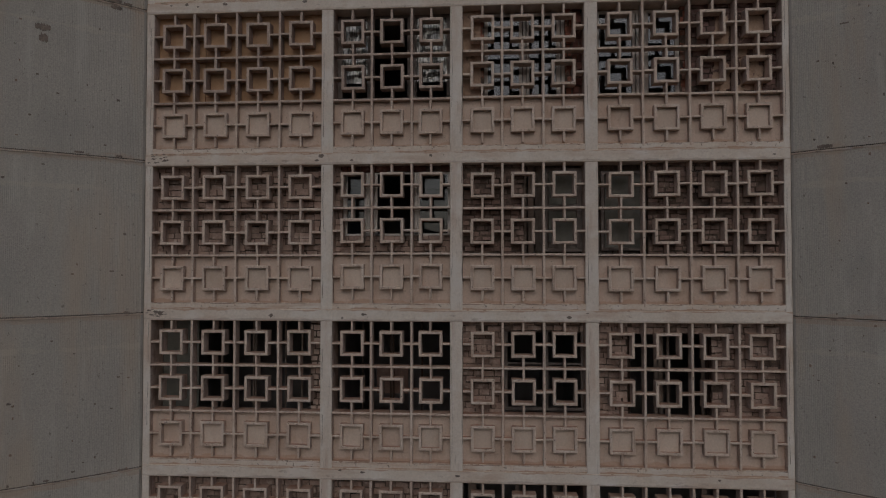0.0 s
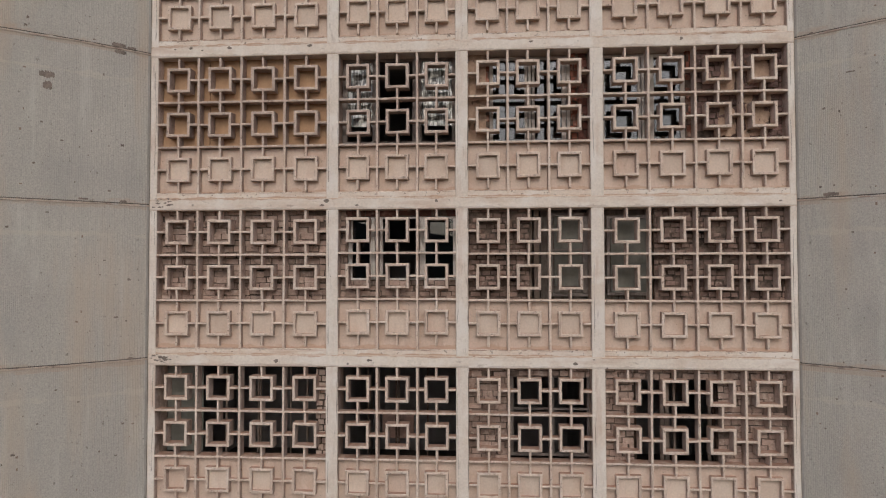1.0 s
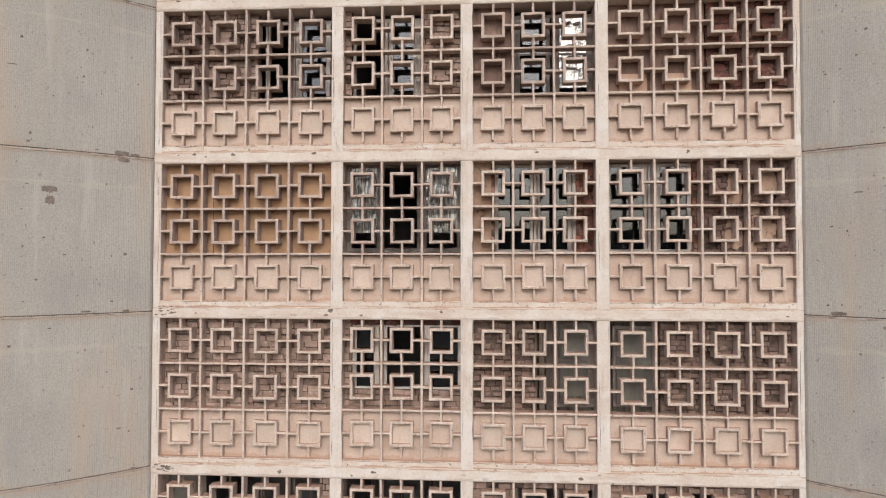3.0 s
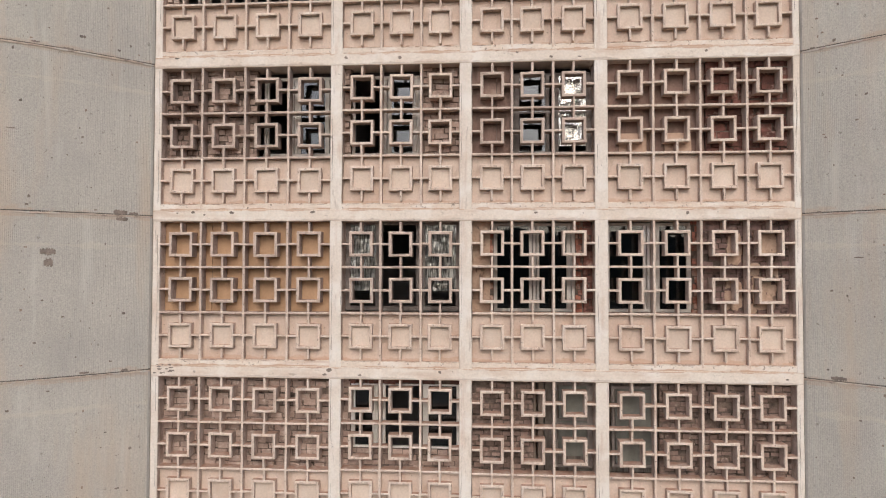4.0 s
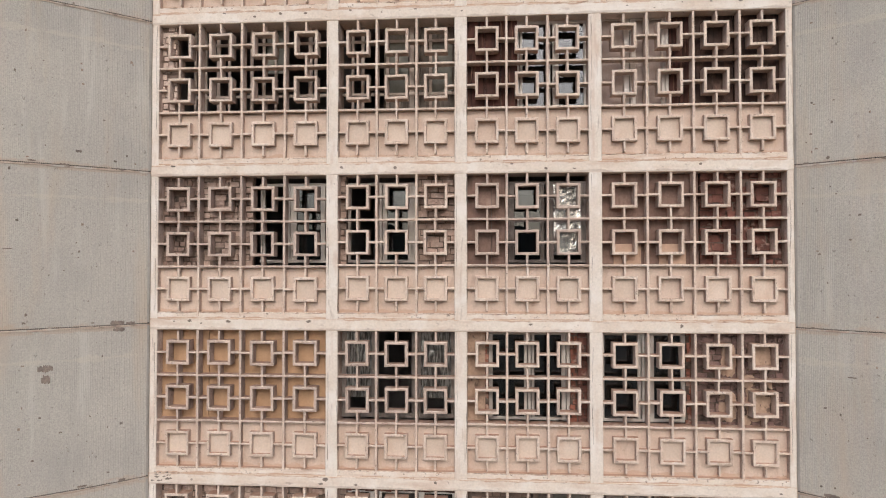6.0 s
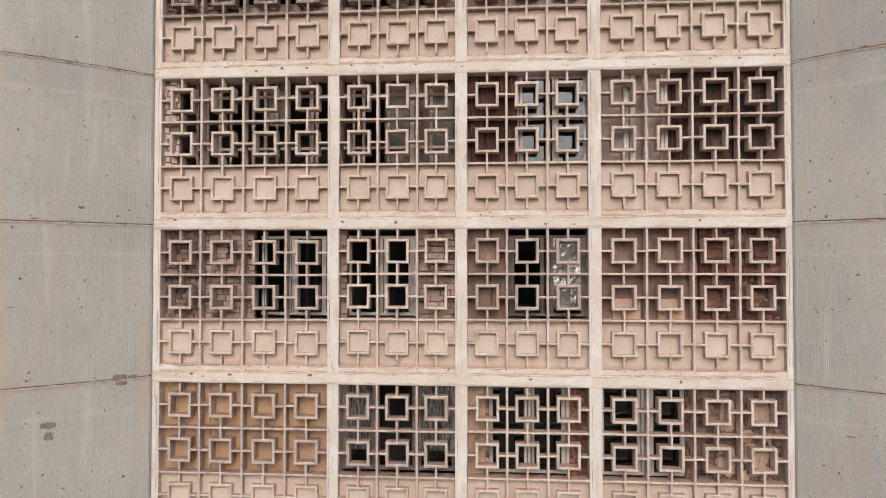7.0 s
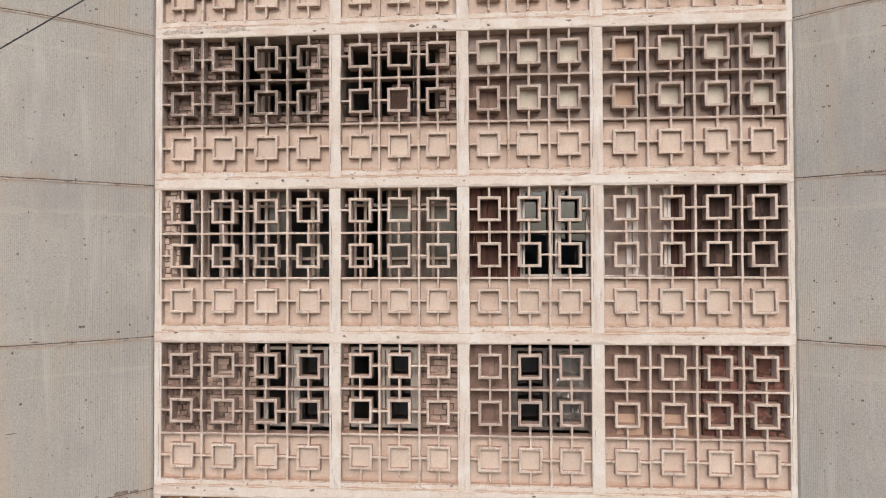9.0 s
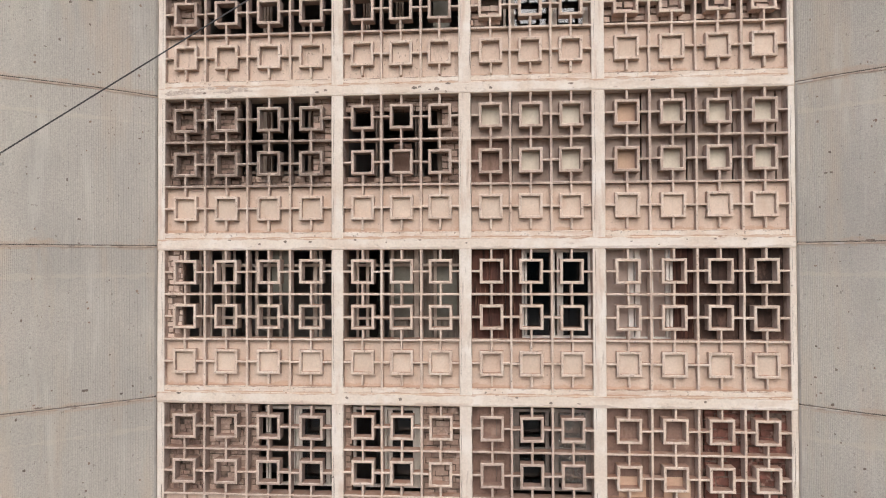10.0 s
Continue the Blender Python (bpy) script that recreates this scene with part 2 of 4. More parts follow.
BRICK_DUSK = surface("dusky_brown_brick", (0.32, 0.225, 0.182), (0.22, 0.155, 0.128), patch=6.0, vary=0.25, rub=0.15, bump=0.6, layers=(((0.46, 0.37, 0.30), 0.7, 7.0, (1.0, 1.0, 1.0), 0.55, 0.66, 5.0), ((0.12, 0.09, 0.075), 0.7, 8.0, (1.0, 1.0, 1.0), 0.57, 0.68, 15.0)))
BRICK_RED = surface("dark_red_brick", (0.215, 0.095, 0.073), (0.12, 0.06, 0.048), patch=5.0, vary=0.3, rub=0.15, bump=0.6, layers=(((0.42, 0.30, 0.24), 0.6, 6.0, (1.0, 1.0, 1.4), 0.55, 0.66, 5.0), ((0.045, 0.032, 0.028), 0.8, 7.0, (1.0, 1.0, 1.0), 0.54, 0.66, 15.0)))
BRICK_ORANGE = surface("broken_orange_red_brick", (0.40, 0.16, 0.105), (0.28, 0.12, 0.085), patch=7.0, vary=0.25, bump=0.6, rub=0.15, layers=(((0.50, 0.38, 0.30), 0.8, 7.0, (1.0, 1.0, 1.0), 0.52, 0.64, 5.0), ((0.10, 0.07, 0.06), 0.7, 8.0, (1.0, 1.0, 1.0), 0.57, 0.68, 15.0)))
BRICK_PALE = surface("pale_plastered_block", (0.66, 0.54, 0.46), (0.54, 0.41, 0.34), patch=5.0, vary=0.15, bump=0.6, rub=0.15, layers=(((0.30, 0.22, 0.18), 0.6, 7.0, (1.0, 1.0, 1.0), 0.56, 0.68, 5.0),))
MORTAR_PINK = surface("pinkish_brown_mortar", (0.30, 0.215, 0.172), (0.16, 0.115, 0.092), patch=6.0, bump=0.8, rub=0.2)
BRICK_BROWN = surface("mauve_brown_brick", (0.27, 0.175, 0.15), (0.185, 0.122, 0.108), patch=6.0, vary=0.25, rub=0.15, bump=0.6, layers=(((0.40, 0.30, 0.25), 0.6, 7.0, (1.0, 1.0, 1.0), 0.56, 0.66, 5.0), ((0.05, 0.037, 0.032), 0.8, 6.0, (1.0, 1.0, 1.0), 0.57, 0.66, 15.0)))
OLD_PLASTER = surface("cracked_tan_plaster", (0.52, 0.385, 0.285), (0.44, 0.31, 0.225), patch=3.0, rub=0.14, bump=0.5, layers=(((0.12, 0.085, 0.07), 0.8, 4.0, (1.0, 1.0, 1.0), 0.585, 0.625, 5.0), ((0.30, 0.20, 0.14), 0.6, 3.0, (2.0, 2.0, 0.6), 0.52, 0.66, 15.0)))
MORTAR = surface("dark_brown_mortar", (0.26, 0.195, 0.155), (0.06, 0.047, 0.04), patch=4.0, bump=0.8, rub=0.2)
PLYWOOD = surface("ochre_plywood", (0.53, 0.345, 0.21), (0.44, 0.28, 0.165), patch=2.5, stain=(0.30, 0.18, 0.10), stain_amount=0.5, vary=0.08)
BROWN_BOARD = surface("brown_plaster_board", (0.32, 0.215, 0.172), (0.24, 0.158, 0.128), patch=2.0, vary=0.1, rub=0.12, layers=(((0.13, 0.09, 0.07), 0.6, 3.0, (2.0, 2.0, 0.5), 0.54, 0.68, 4.0), ((0.44, 0.33, 0.27), 0.5, 4.0, (1.0, 1.0, 0.6), 0.57, 0.68, 14.0)))
TAN_BOARD = surface("tan_board", (0.56, 0.40, 0.29), (0.50, 0.35, 0.26), patch=2.0, vary=0.05)
GREEN_BOARD = surface("grey_green_board", (0.28, 0.28, 0.245), (0.20, 0.195, 0.17), patch=2.5, stain=(0.13, 0.11, 0.09), stain_amount=0.5, vary=0.1)
RED_WOOD = surface("dark_red_stained_wood", (0.125, 0.058, 0.045), (0.075, 0.04, 0.034), patch=3.0, layers=(((0.025, 0.018, 0.016), 0.9, 2.6, (5.0, 5.0, 0.3), 0.48, 0.62, 4.0), ((0.34, 0.19, 0.125), 0.75, 3.4, (7.0, 7.0, 0.4), 0.57, 0.67, 14.0)))
LATTICE_WOOD = surface("pale_weathered_wood", (0.62, 0.54, 0.47), (0.52, 0.44, 0.38), patch=3.0, stain=(0.24, 0.18, 0.15), stain_amount=0.5)
DARK_PLASTER = surface("dark_brown_plaster", (0.10, 0.062, 0.05), (0.052, 0.037, 0.032), patch=2.0, vary=0.1, rub=0.15, layers=(((0.022, 0.018, 0.016), 0.85, 2.6, (4.0, 4.0, 0.5), 0.52, 0.66, 4.0), ((0.24, 0.155, 0.12), 0.7, 4.0, (1.0, 1.0, 0.6), 0.55, 0.68, 14.0)))
OLD_WOOD = surface("grey_weathered_wood", (0.36, 0.29, 0.24), (0.28, 0.22, 0.18), patch=3.0, stain=(0.15, 0.11, 0.09), stain_amount=0.5)
DARK_WOOD = surface("dark_brown_wood", (0.10, 0.065, 0.05), (0.07, 0.05, 0.04), patch=3.0)
WHITE_FRAME = surface("white_frame_paint", (0.69, 0.65, 0.60), (0.60, 0.55, 0.50), rough=0.6, bump=0.1, stain=(0.40, 0.33, 0.27), stain_amount=0.4)
# A paler copy of the white frame paint.
PALER_FRAME = surface("paler_white_frame_paint", (0.84, 0.81, 0.77), (0.76, 0.72, 0.67), rough=0.6, bump=0.15, stain=(0.50, 0.40, 0.33), stain_amount=0.4)
GREY_FRAME = surface("grey_brown_frame_paint", (0.33, 0.285, 0.26), (0.25, 0.215, 0.195), rough=0.6, bump=0.1, layers=(((0.13, 0.10, 0.085), 0.6, 4.0, (1.0, 1.0, 0.5), 0.53, 0.66, 4.0), ((0.52, 0.46, 0.41), 0.5, 6.0, (1.0, 1.0, 0.6), 0.57, 0.66, 9.0)))
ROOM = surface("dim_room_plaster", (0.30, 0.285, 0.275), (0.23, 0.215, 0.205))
# Room shade put into the slab tops, so that openings read black.
DARKENED_FLOOR = surface("darkened_floor", (0.10, 0.085, 0.075), (0.06, 0.052, 0.047))
CURTAIN = surface("pinkish_cloth", (0.50, 0.415, 0.37), (0.41, 0.335, 0.295), patch=2.0, bump=0.2, bump_scale=15, layers=(((0.34, 0.27, 0.23), 0.5, 2.0, (4.0, 4.0, 0.3), 0.54, 0.68, 4.0),))
STAINED_BOARD = surface("brown_stained_grey_board", (0.27, 0.235, 0.20), (0.18, 0.145, 0.12), patch=2.0, rub=0.15, layers=(((0.07, 0.05, 0.042), 0.8, 2.6, (4.0, 4.0, 0.4), 0.50, 0.64, 4.0), ((0.40, 0.33, 0.28), 0.6, 3.4, (6.0, 6.0, 0.4), 0.58, 0.68, 14.0)))
EARTH = surface("dark_ground", (0.06, 0.05, 0.04), (0.045, 0.045, 0.03), patch=0.02, grain=0.5)
CABLE = surface("black_cable", (0.06, 0.057, 0.056), (0.08, 0.076, 0.072), rough=0.5, bump=0)


def glass_material():
    m, nd, ln, bs = material("window_glass")
    nd.remove(bs)
    clear = nd.new("ShaderNodeBsdfTransparent")
    clear.inputs[0].default_value = (0.55, 0.56, 0.55, 1)
    shine = nd.new("ShaderNodeBsdfGlossy")
    shine.inputs["Roughness"].default_value = 0.008
    b = nd.new("ShaderNodeBump")
    b.inputs["Strength"].default_value = 0.02
    b.inputs["Distance"].default_value = 0.01
    ln.new(noise_tex(nd, ln, 3.0, 1), b.inputs["Height"])
    ln.new(b.outputs[0], shine.inputs["Normal"])
    mx = nd.new("ShaderNodeMixShader")
    mx.inputs[0].default_value = 0.072
    shine.inputs[0].default_value = (0.90, 0.93, 1.0, 1)
    ln.new(clear.outputs[0], mx.inputs[1])
    ln.new(shine.outputs[0], mx.inputs[2])
    ln.new(mx.outputs[0], nd["Material Output"].inputs[0])
    return m


def film_material(name, tone, shade, metal):
    m, nd, ln, bs = material(name)
    bs.inputs["Roughness"].default_value = 0.2
    bs.inputs["Specular IOR Level"].default_value = 1.0
    bs.inputs["Metallic"].default_value = metal
    # Bright and dark of the folds' reflections are put into the base colour.
    fold = noise_tex(nd, ln, 6.0, 3, (4.5, 1.0, 0.6), shift=3.0, turn=radians(28))
    ln.new(mixed(nd, ln, ramp(nd, ln, fold, 0.44, 0.58), tuple(c * shade for c in tone), tone), bs.inputs["Base Color"])
    b = nd.new("ShaderNodeBump")
    b.inputs["Strength"].default_value = 1.0
    b.inputs["Distance"].default_value = 0.006
    ln.new(fold, b.inputs["Height"])
    ln.new(b.outputs[0], bs.inputs["Normal"])
    return m


GLASS = glass_material()
# The second is a darkened copy, for film that mirrors less sky.
FILM = {"film": film_material("crumpled_silvery_film", (0.97, 0.96, 0.94), 0.85, 0.95), "grey film": film_material("crumpled_film_darkened", (0.84, 0.83, 0.79), 0.30, 0.6)}


# ---- building blocks ----
def block(bm, x0, x1, y0, y1, z0, z1):
    vs = [bm.verts.new((x, y, z)) for z in (z0, z1) for y in (y0, y1) for x in (x0, x1)]
    for f in ((0, 2, 3, 1), (4, 5, 7, 6), (0, 1, 5, 4), (2, 6, 7, 3), (0, 4, 6, 2), (1, 3, 7, 5)):
        bm.faces.new([vs[i] for i in f])
    return vs


def chamfer(bm, size):
    bmesh.ops.bevel(bm, geom=list(bm.edges), offset=size, segments=1, profile=0.6, affect="EDGES")


def roughen(bm, amount, scale=3.0, seed=0.0):
    for v in bm.verts:
        p = v.co * scale + Vector((seed, seed * 1.7, -seed))
        v.co += noise.noise_vector(p) * amount


def mesh_of(name, bm, *mats):
    me = bpy.data.meshes.new(name)
    bm.to_mesh(me)
    bm.free()
    for m in mats:
        me.materials.append(m)
    return me


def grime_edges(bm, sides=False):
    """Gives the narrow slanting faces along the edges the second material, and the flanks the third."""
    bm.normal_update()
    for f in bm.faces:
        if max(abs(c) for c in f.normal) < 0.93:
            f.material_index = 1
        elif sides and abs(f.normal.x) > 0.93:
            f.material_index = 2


def part(name, bm, mat, parent=None, label=""):
    ob = new(name, mesh_of(name, bm, *(mat if isinstance(mat, list) else [mat])))
    ob.parent = parent
    return tagged(ob, label)


def shared(name, me, parent, m):
    ob = new(name, me)
    ob.parent = parent
    ob.matrix_basis = m
    return ob


def beam_bm(axis, a, b, lo, hi, y0, y1, step=0.22, edge=0.008, rough=0.004, seed=0.0, sides=False):
    """A long bar along x or z, cut in short lengths, with worn edges that wander a little."""
    bm = bmesh.new()
    if axis == "x":
        block(bm, a, b, y0, y1, lo, hi)
    else:
        block(bm, lo, hi, y0, y1, a, b)
    chamfer(bm, edge)
    k = 0 if axis == "x" else 2
    grime_edges(bm, sides)
    long = [e for e in bm.edges if abs(e.verts[0].co[k] - e.verts[1].co[k]) > (b - a) * 0.5]
    bmesh.ops.subdivide_edges(bm, edges=long, cuts=max(1, int((b - a) / step)), use_grid_fill=True)
    roughen(bm, rough, 2.5, seed)
    roughen(bm, rough * 0.5, 11.0, seed)
    return bm


# ---- the facade ----
# ground
bm = bmesh.new()
bmesh.ops.create_grid(bm, x_segments=40, y_segments=40, size=2500)
ground = tagged(part("ground", bm, EARTH), "wide dark earthy ground far below the facade", "ground", kind="structure")

# a far belt of trees that stands round the open ground and shows in the window glass
FAR_TREES = surface("far_dark_trees", (0.05, 0.055, 0.04), (0.035, 0.04, 0.03), patch=0.03, grain=0.3, bump=0)
bm = bmesh.new()
ring = []
for k in range(240):
    g = 2 * math.pi * k / 240
    rise = 44 + 9 * noise.noise(Vector((math.cos(g) * 9, math.sin(g) * 9, 2))) + 5 * noise.noise(Vector((math.cos(g) * 40, math.sin(g) * 40, 5)))
    ring.append([bm.verts.new((math.cos(g) * far, math.sin(g) * far, z)) for far, z in ((380, -1), (390, rise * 0.7), (405, rise), (425, rise * 0.8), (440, -1))])
for a, b in zip(ring, ring[1:] + ring[:1]):
    for i in range(4):
        bm.faces.new((a[i], b[i], b[i + 1], a[i + 1]))
bmesh.ops.recalc_face_normals(bm, faces=bm.faces)
tagged(part("backdrop", bm, FAR_TREES), "far dark belt of trees round the open ground", "trees", kind="structure")

# columns and floor beams
frame_ob = tagged(new("facade_frame"), "cream painted concrete frame of columns and floor beams", "facade", kind="structure")
for n, (x0, x1) in enumerate(COLUMNS):
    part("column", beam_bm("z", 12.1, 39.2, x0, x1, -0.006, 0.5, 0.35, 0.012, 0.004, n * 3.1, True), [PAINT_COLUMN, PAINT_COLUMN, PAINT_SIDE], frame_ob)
for row in range(ROWS + 1):
    z = top_of(row)
    part("floor_beam", beam_bm("x", -6.56, 5.746, z - 0.018, z + 0.215, -0.012, 0.5, 0.3, 0.014, 0.005, row * 5.3), [PAINT_BAND, DIRT_LINE], frame_ob)
    part("sill_course", beam_bm("x", -6.555, 5.741, z + 0.205, z + 0.335, 0.004, 0.5, 0.3, 0.012, 0.006, row * 7.7 + 2), [PAINT_SILL, GRIME], frame_ob)
bm = bmesh.new()
block(bm, -6.55, 5.738, 0.0, 0.5, 0.0, 12.20)
tagged(part("wall_lower", bm, PAINT_BAND), "plain cream painted wall below the screens", "wall", kind="structure")
bm = bmesh.new()
block(bm, -6.55, 5.738, 0.01, 0.5, 39.4, 42.0)
tagged(part("wall_parapet", bm, PAINT_BAND), "plain cream painted roof parapet", "wall", kind="structure")
for name, x0, x1 in (("trim_west", -6.66, -6.55), ("trim_east", 5.736, 5.86)):
    bm = bmesh.new()
    block(bm, x0, x1, 0.10, 0.52, 0.0, 42.0)
    tagged(part(name, bm, RIBBED), "narrow recessed concrete strip where screen facade meets ribbed wall", "trim", kind="structure")
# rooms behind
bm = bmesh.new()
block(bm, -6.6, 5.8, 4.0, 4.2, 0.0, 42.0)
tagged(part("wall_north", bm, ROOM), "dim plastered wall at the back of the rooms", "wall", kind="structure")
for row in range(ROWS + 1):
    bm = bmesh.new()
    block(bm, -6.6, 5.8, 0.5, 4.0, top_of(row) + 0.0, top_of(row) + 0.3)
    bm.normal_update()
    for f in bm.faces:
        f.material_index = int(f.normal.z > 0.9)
    tagged(part("floor_slab", bm, [ROOM, DARKENED_FLOOR]), "dim concrete floor slab between two storeys", "floor", kind="structure")
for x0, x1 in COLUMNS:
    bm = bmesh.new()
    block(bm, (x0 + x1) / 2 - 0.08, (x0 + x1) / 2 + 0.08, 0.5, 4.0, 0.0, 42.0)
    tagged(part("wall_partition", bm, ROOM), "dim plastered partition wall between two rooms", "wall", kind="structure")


# ---- ribbed walls on both sides ----
def arc_point(start, side, turn, s, radius=14.0):
    """Plan point, and outward normal, s metres along a gently curving wall."""
    n = max(1, int(s / 0.1))
    x, y, ds = start[0], start[1], s / n
    for k in range(n):
        g = turn - (k + 0.5) * ds / radius
        x += side * math.cos(g) * ds
        y -= math.sin(g) * ds
    g = turn - s / radius
    return Vector((x, y, 0)), Vector((-side * math.sin(g), -math.cos(g), 0))


EDGE = {-1: 0.04, 1: 0.035}


def ribbed_panel(start, side, turn, z0, z1, length, seed):
    bm = bmesh.new()
    pitch, first = 0.029, EDGE[side]
    rows = []
    r = random.Random(seed * 7 + side)
    for k in range(int((length - first) / pitch)):
        shift, deep = r.uniform(-0.0006, 0.0006), r.uniform(0.0125, 0.0145)
        for off, out in ((0.0, 0.0), (0.0085, 0.0), (0.0110, deep), (0.0265, deep)):
            p, n = arc_point(start, side, turn, max(0.0, first + k * pitch + off + shift))
            q = p + n * out
            rows.append([bm.verts.new((q.x, q.y, z)) for z in (z0, z1)])
    back = []
    for s in (first, length * 0.25, length * 0.5, length * 0.75, length):
        p, n = arc_point(start, side, turn, s)
        back.append([bm.verts.new((p.x - n.x * 0.2, p.y - n.y * 0.2, z)) for z in (z0, z1)])
    loop = rows + back[::-1]
    for (a0, a1), (b0, b1) in zip(loop, loop[1:] + loop[:1]):
        bm.faces.new((a0, b0, b1, a1))
    bm.faces.new([r[1] for r in loop])
    bm.faces.new([r[0] for r in loop[::-1]])
    bmesh.ops.recalc_face_normals(bm, faces=bm.faces)
    return bm


def arc_strip(start, side, turn, z0, z1, inner, outer, length, wander, seed):
    bm = bmesh.new()
    loops = []
    steps = max(2, int(length / 0.06))
    for k in range(steps + 1):
        p, n = arc_point(start, side, turn, max(0.001, length * k / steps))
        w = noise.noise(Vector((k * 0.11, seed, 0))) * wander
        w2 = noise.noise(Vector((k * 0.37, seed + 5, 0))) * wander
        loops.append([bm.verts.new((p.x + n.x * o, p.y + n.y * o, z)) for o, z in
                      ((inner, z0 + w), (outer + w2 * 0.4, z0 + w + 0.006), (outer + w2 * 0.4, z1 + w2 - 0.006), (inner, z1 + w2))])
    for A, B in zip(loops, loops[1:]):
        for i in range(4):
            bm.faces.new((A[i], A[(i + 1) % 4], B[(i + 1) % 4], B[i]))
    bm.faces.new(loops[0])
    bm.faces.new(loops[-1][::-1])
    bmesh.ops.recalc_face_normals(bm, faces=bm.faces)
    return bm


def patch_on(start, side, turn, s, z, w, h, mat, parent, seed):
    """A ragged dab of mortar that clings to the ribs, rib by rib."""
    bm = bmesh.new()
    r = random.Random(seed)
    count = max(2, round(w / 0.0145))
    top, low = h / 2, -h / 2
    for k in range(count):
        u = (k + 0.5) / count * 2 - 1
        swell = 0.55 + 0.45 * math.sqrt(max(0.0, 1 - u * u))
        top = h / 2 * swell * r.uniform(0.55, 1.15)
        low = -h / 2 * swell * r.uniform(0.55, 1.15)
        corners = []
        for e in (k, k + 1):
            p, n = arc_point(start, side, turn, s + (e / count - 0.5) * w)
            for out in (0.004, 0.0172 + 0.002 * (k % 2)):
                corners.append(p + n * out)
        vs = [bm.verts.new(c + Vector((0, 0, z + v))) for v in (low, top) for c in corners]
        for f in ((0, 2, 3, 1), (4, 5, 7, 6), (0, 1, 5, 4), (2, 6, 7, 3), (0, 4, 6, 2), (1, 3, 7, 5)):
            bm.faces.new([vs[i] for i in f])
    bmesh.ops.recalc_face_normals(bm, faces=bm.faces)
    part("mortar_patch", bm, mat, parent)


SIDES = [("wall_west", (-6.60, 0.06), -1, radians(44)), ("wall_east", (5.778, 0.06), 1, radians(40))]
JOINTS = [15.10 + 3.01 * k for k in range(-1, 9)]
for name, start, side, turn in SIDES:
    wall = tagged(new(name), "curving grey concrete wall with fine vertical ribs and mortared floor joints", "wall", kind="structure")
    edges = [0.0] + JOINTS + [45.0]
    for k, (z0, z1) in enumerate(zip(edges, edges[1:])):
        part("ribbed_panel", ribbed_panel(start, side, turn, z0 + 0.009, z1 - 0.009, 8.0, k), RIBBED, wall)
        part("edge_strip", arc_strip(start, side, turn, z0 + 0.012, z1 - 0.012, -0.2, 0.004, EDGE[side] + 0.004, 0.0, k), EDGE_CEMENT, wall)
    for k, z in enumerate(JOINTS):
        part("joint", arc_strip(start, side, turn, z - 0.02, z + 0.02, -0.05, 0.003, 8.0, 0.004, k + side * 20), DARK_GAP, wall)
        part("joint_mortar", arc_strip(start, side, turn, z - 0.046, z - 0.006, -0.02, 0.022, 8.0, 0.016, k * 2 + side * 31), MORTAR_BEAD, wall)
    for k, (z0, z1) in enumerate(zip(JOINTS, JOINTS[1:])):
        for below in (0.62, 1.72):
            part("pour_line", arc_strip(start, side, turn, z1 - below - 0.006, z1 - below + 0.006, -0.01, 0.0100, 8.0, 0.006, k * 3 + below + side), POUR_LINE, wall)
    r = random.Random(side + 5)
    spots = [(0.30 + 3.0 * r.random(), 13 + 23 * r.random(), 0.02 + 0.035 * r.random(), 0.02 + 0.04 * r.random()) for _ in range(80)]
    spots += [(0.30 + 3.0 * r.random(), 13 + 23 * r.random(), 0.06 + 0.09 * r.random(), 0.015 + 0.02 * r.random()) for _ in range(8)]
    flecks = [(0.25 + 0.9 * (k % 3) + 0.12 * r.random(), 13 + 23 * r.random(), 0.015 + 0.03 * r.random(), 0.02 + 0.04 * r.random()) for k in range(45)]
    spots += [(0.2 + 2.6 * r.random(), JOINTS[r.randrange(10)] - 0.03 + 0.08 * r.random(), 0.06 + 0.14 * r.random(), 0.03 + 0.03 * r.random()) for _ in range(22)]
    if side < 0:
        spots += [(0.58, 24.17, 0.24, 0.10), (1.75, 23.40, 0.24, 0.13), (1.74, 23.20, 0.14, 0.17), (0.55, 24.04, 0.2, 0.08)]
    else:
        spots += [(0.55, 21.17, 0.24, 0.07), (0.42, 21.1, 0.1, 0.05)]
    for k, (s, z, w, h) in enumerate(spots):
        patch_on(start, side, turn, s, z, w, h, CEMENT_PATCH, wall, k * 3 + side)
    for k, (s, z, w, h) in enumerate(flecks):
        patch_on(start, side, turn, s, z, w, h, RUST, wall, k * 5 + side)


# ---- concrete screens: one for each bay of each storey ----

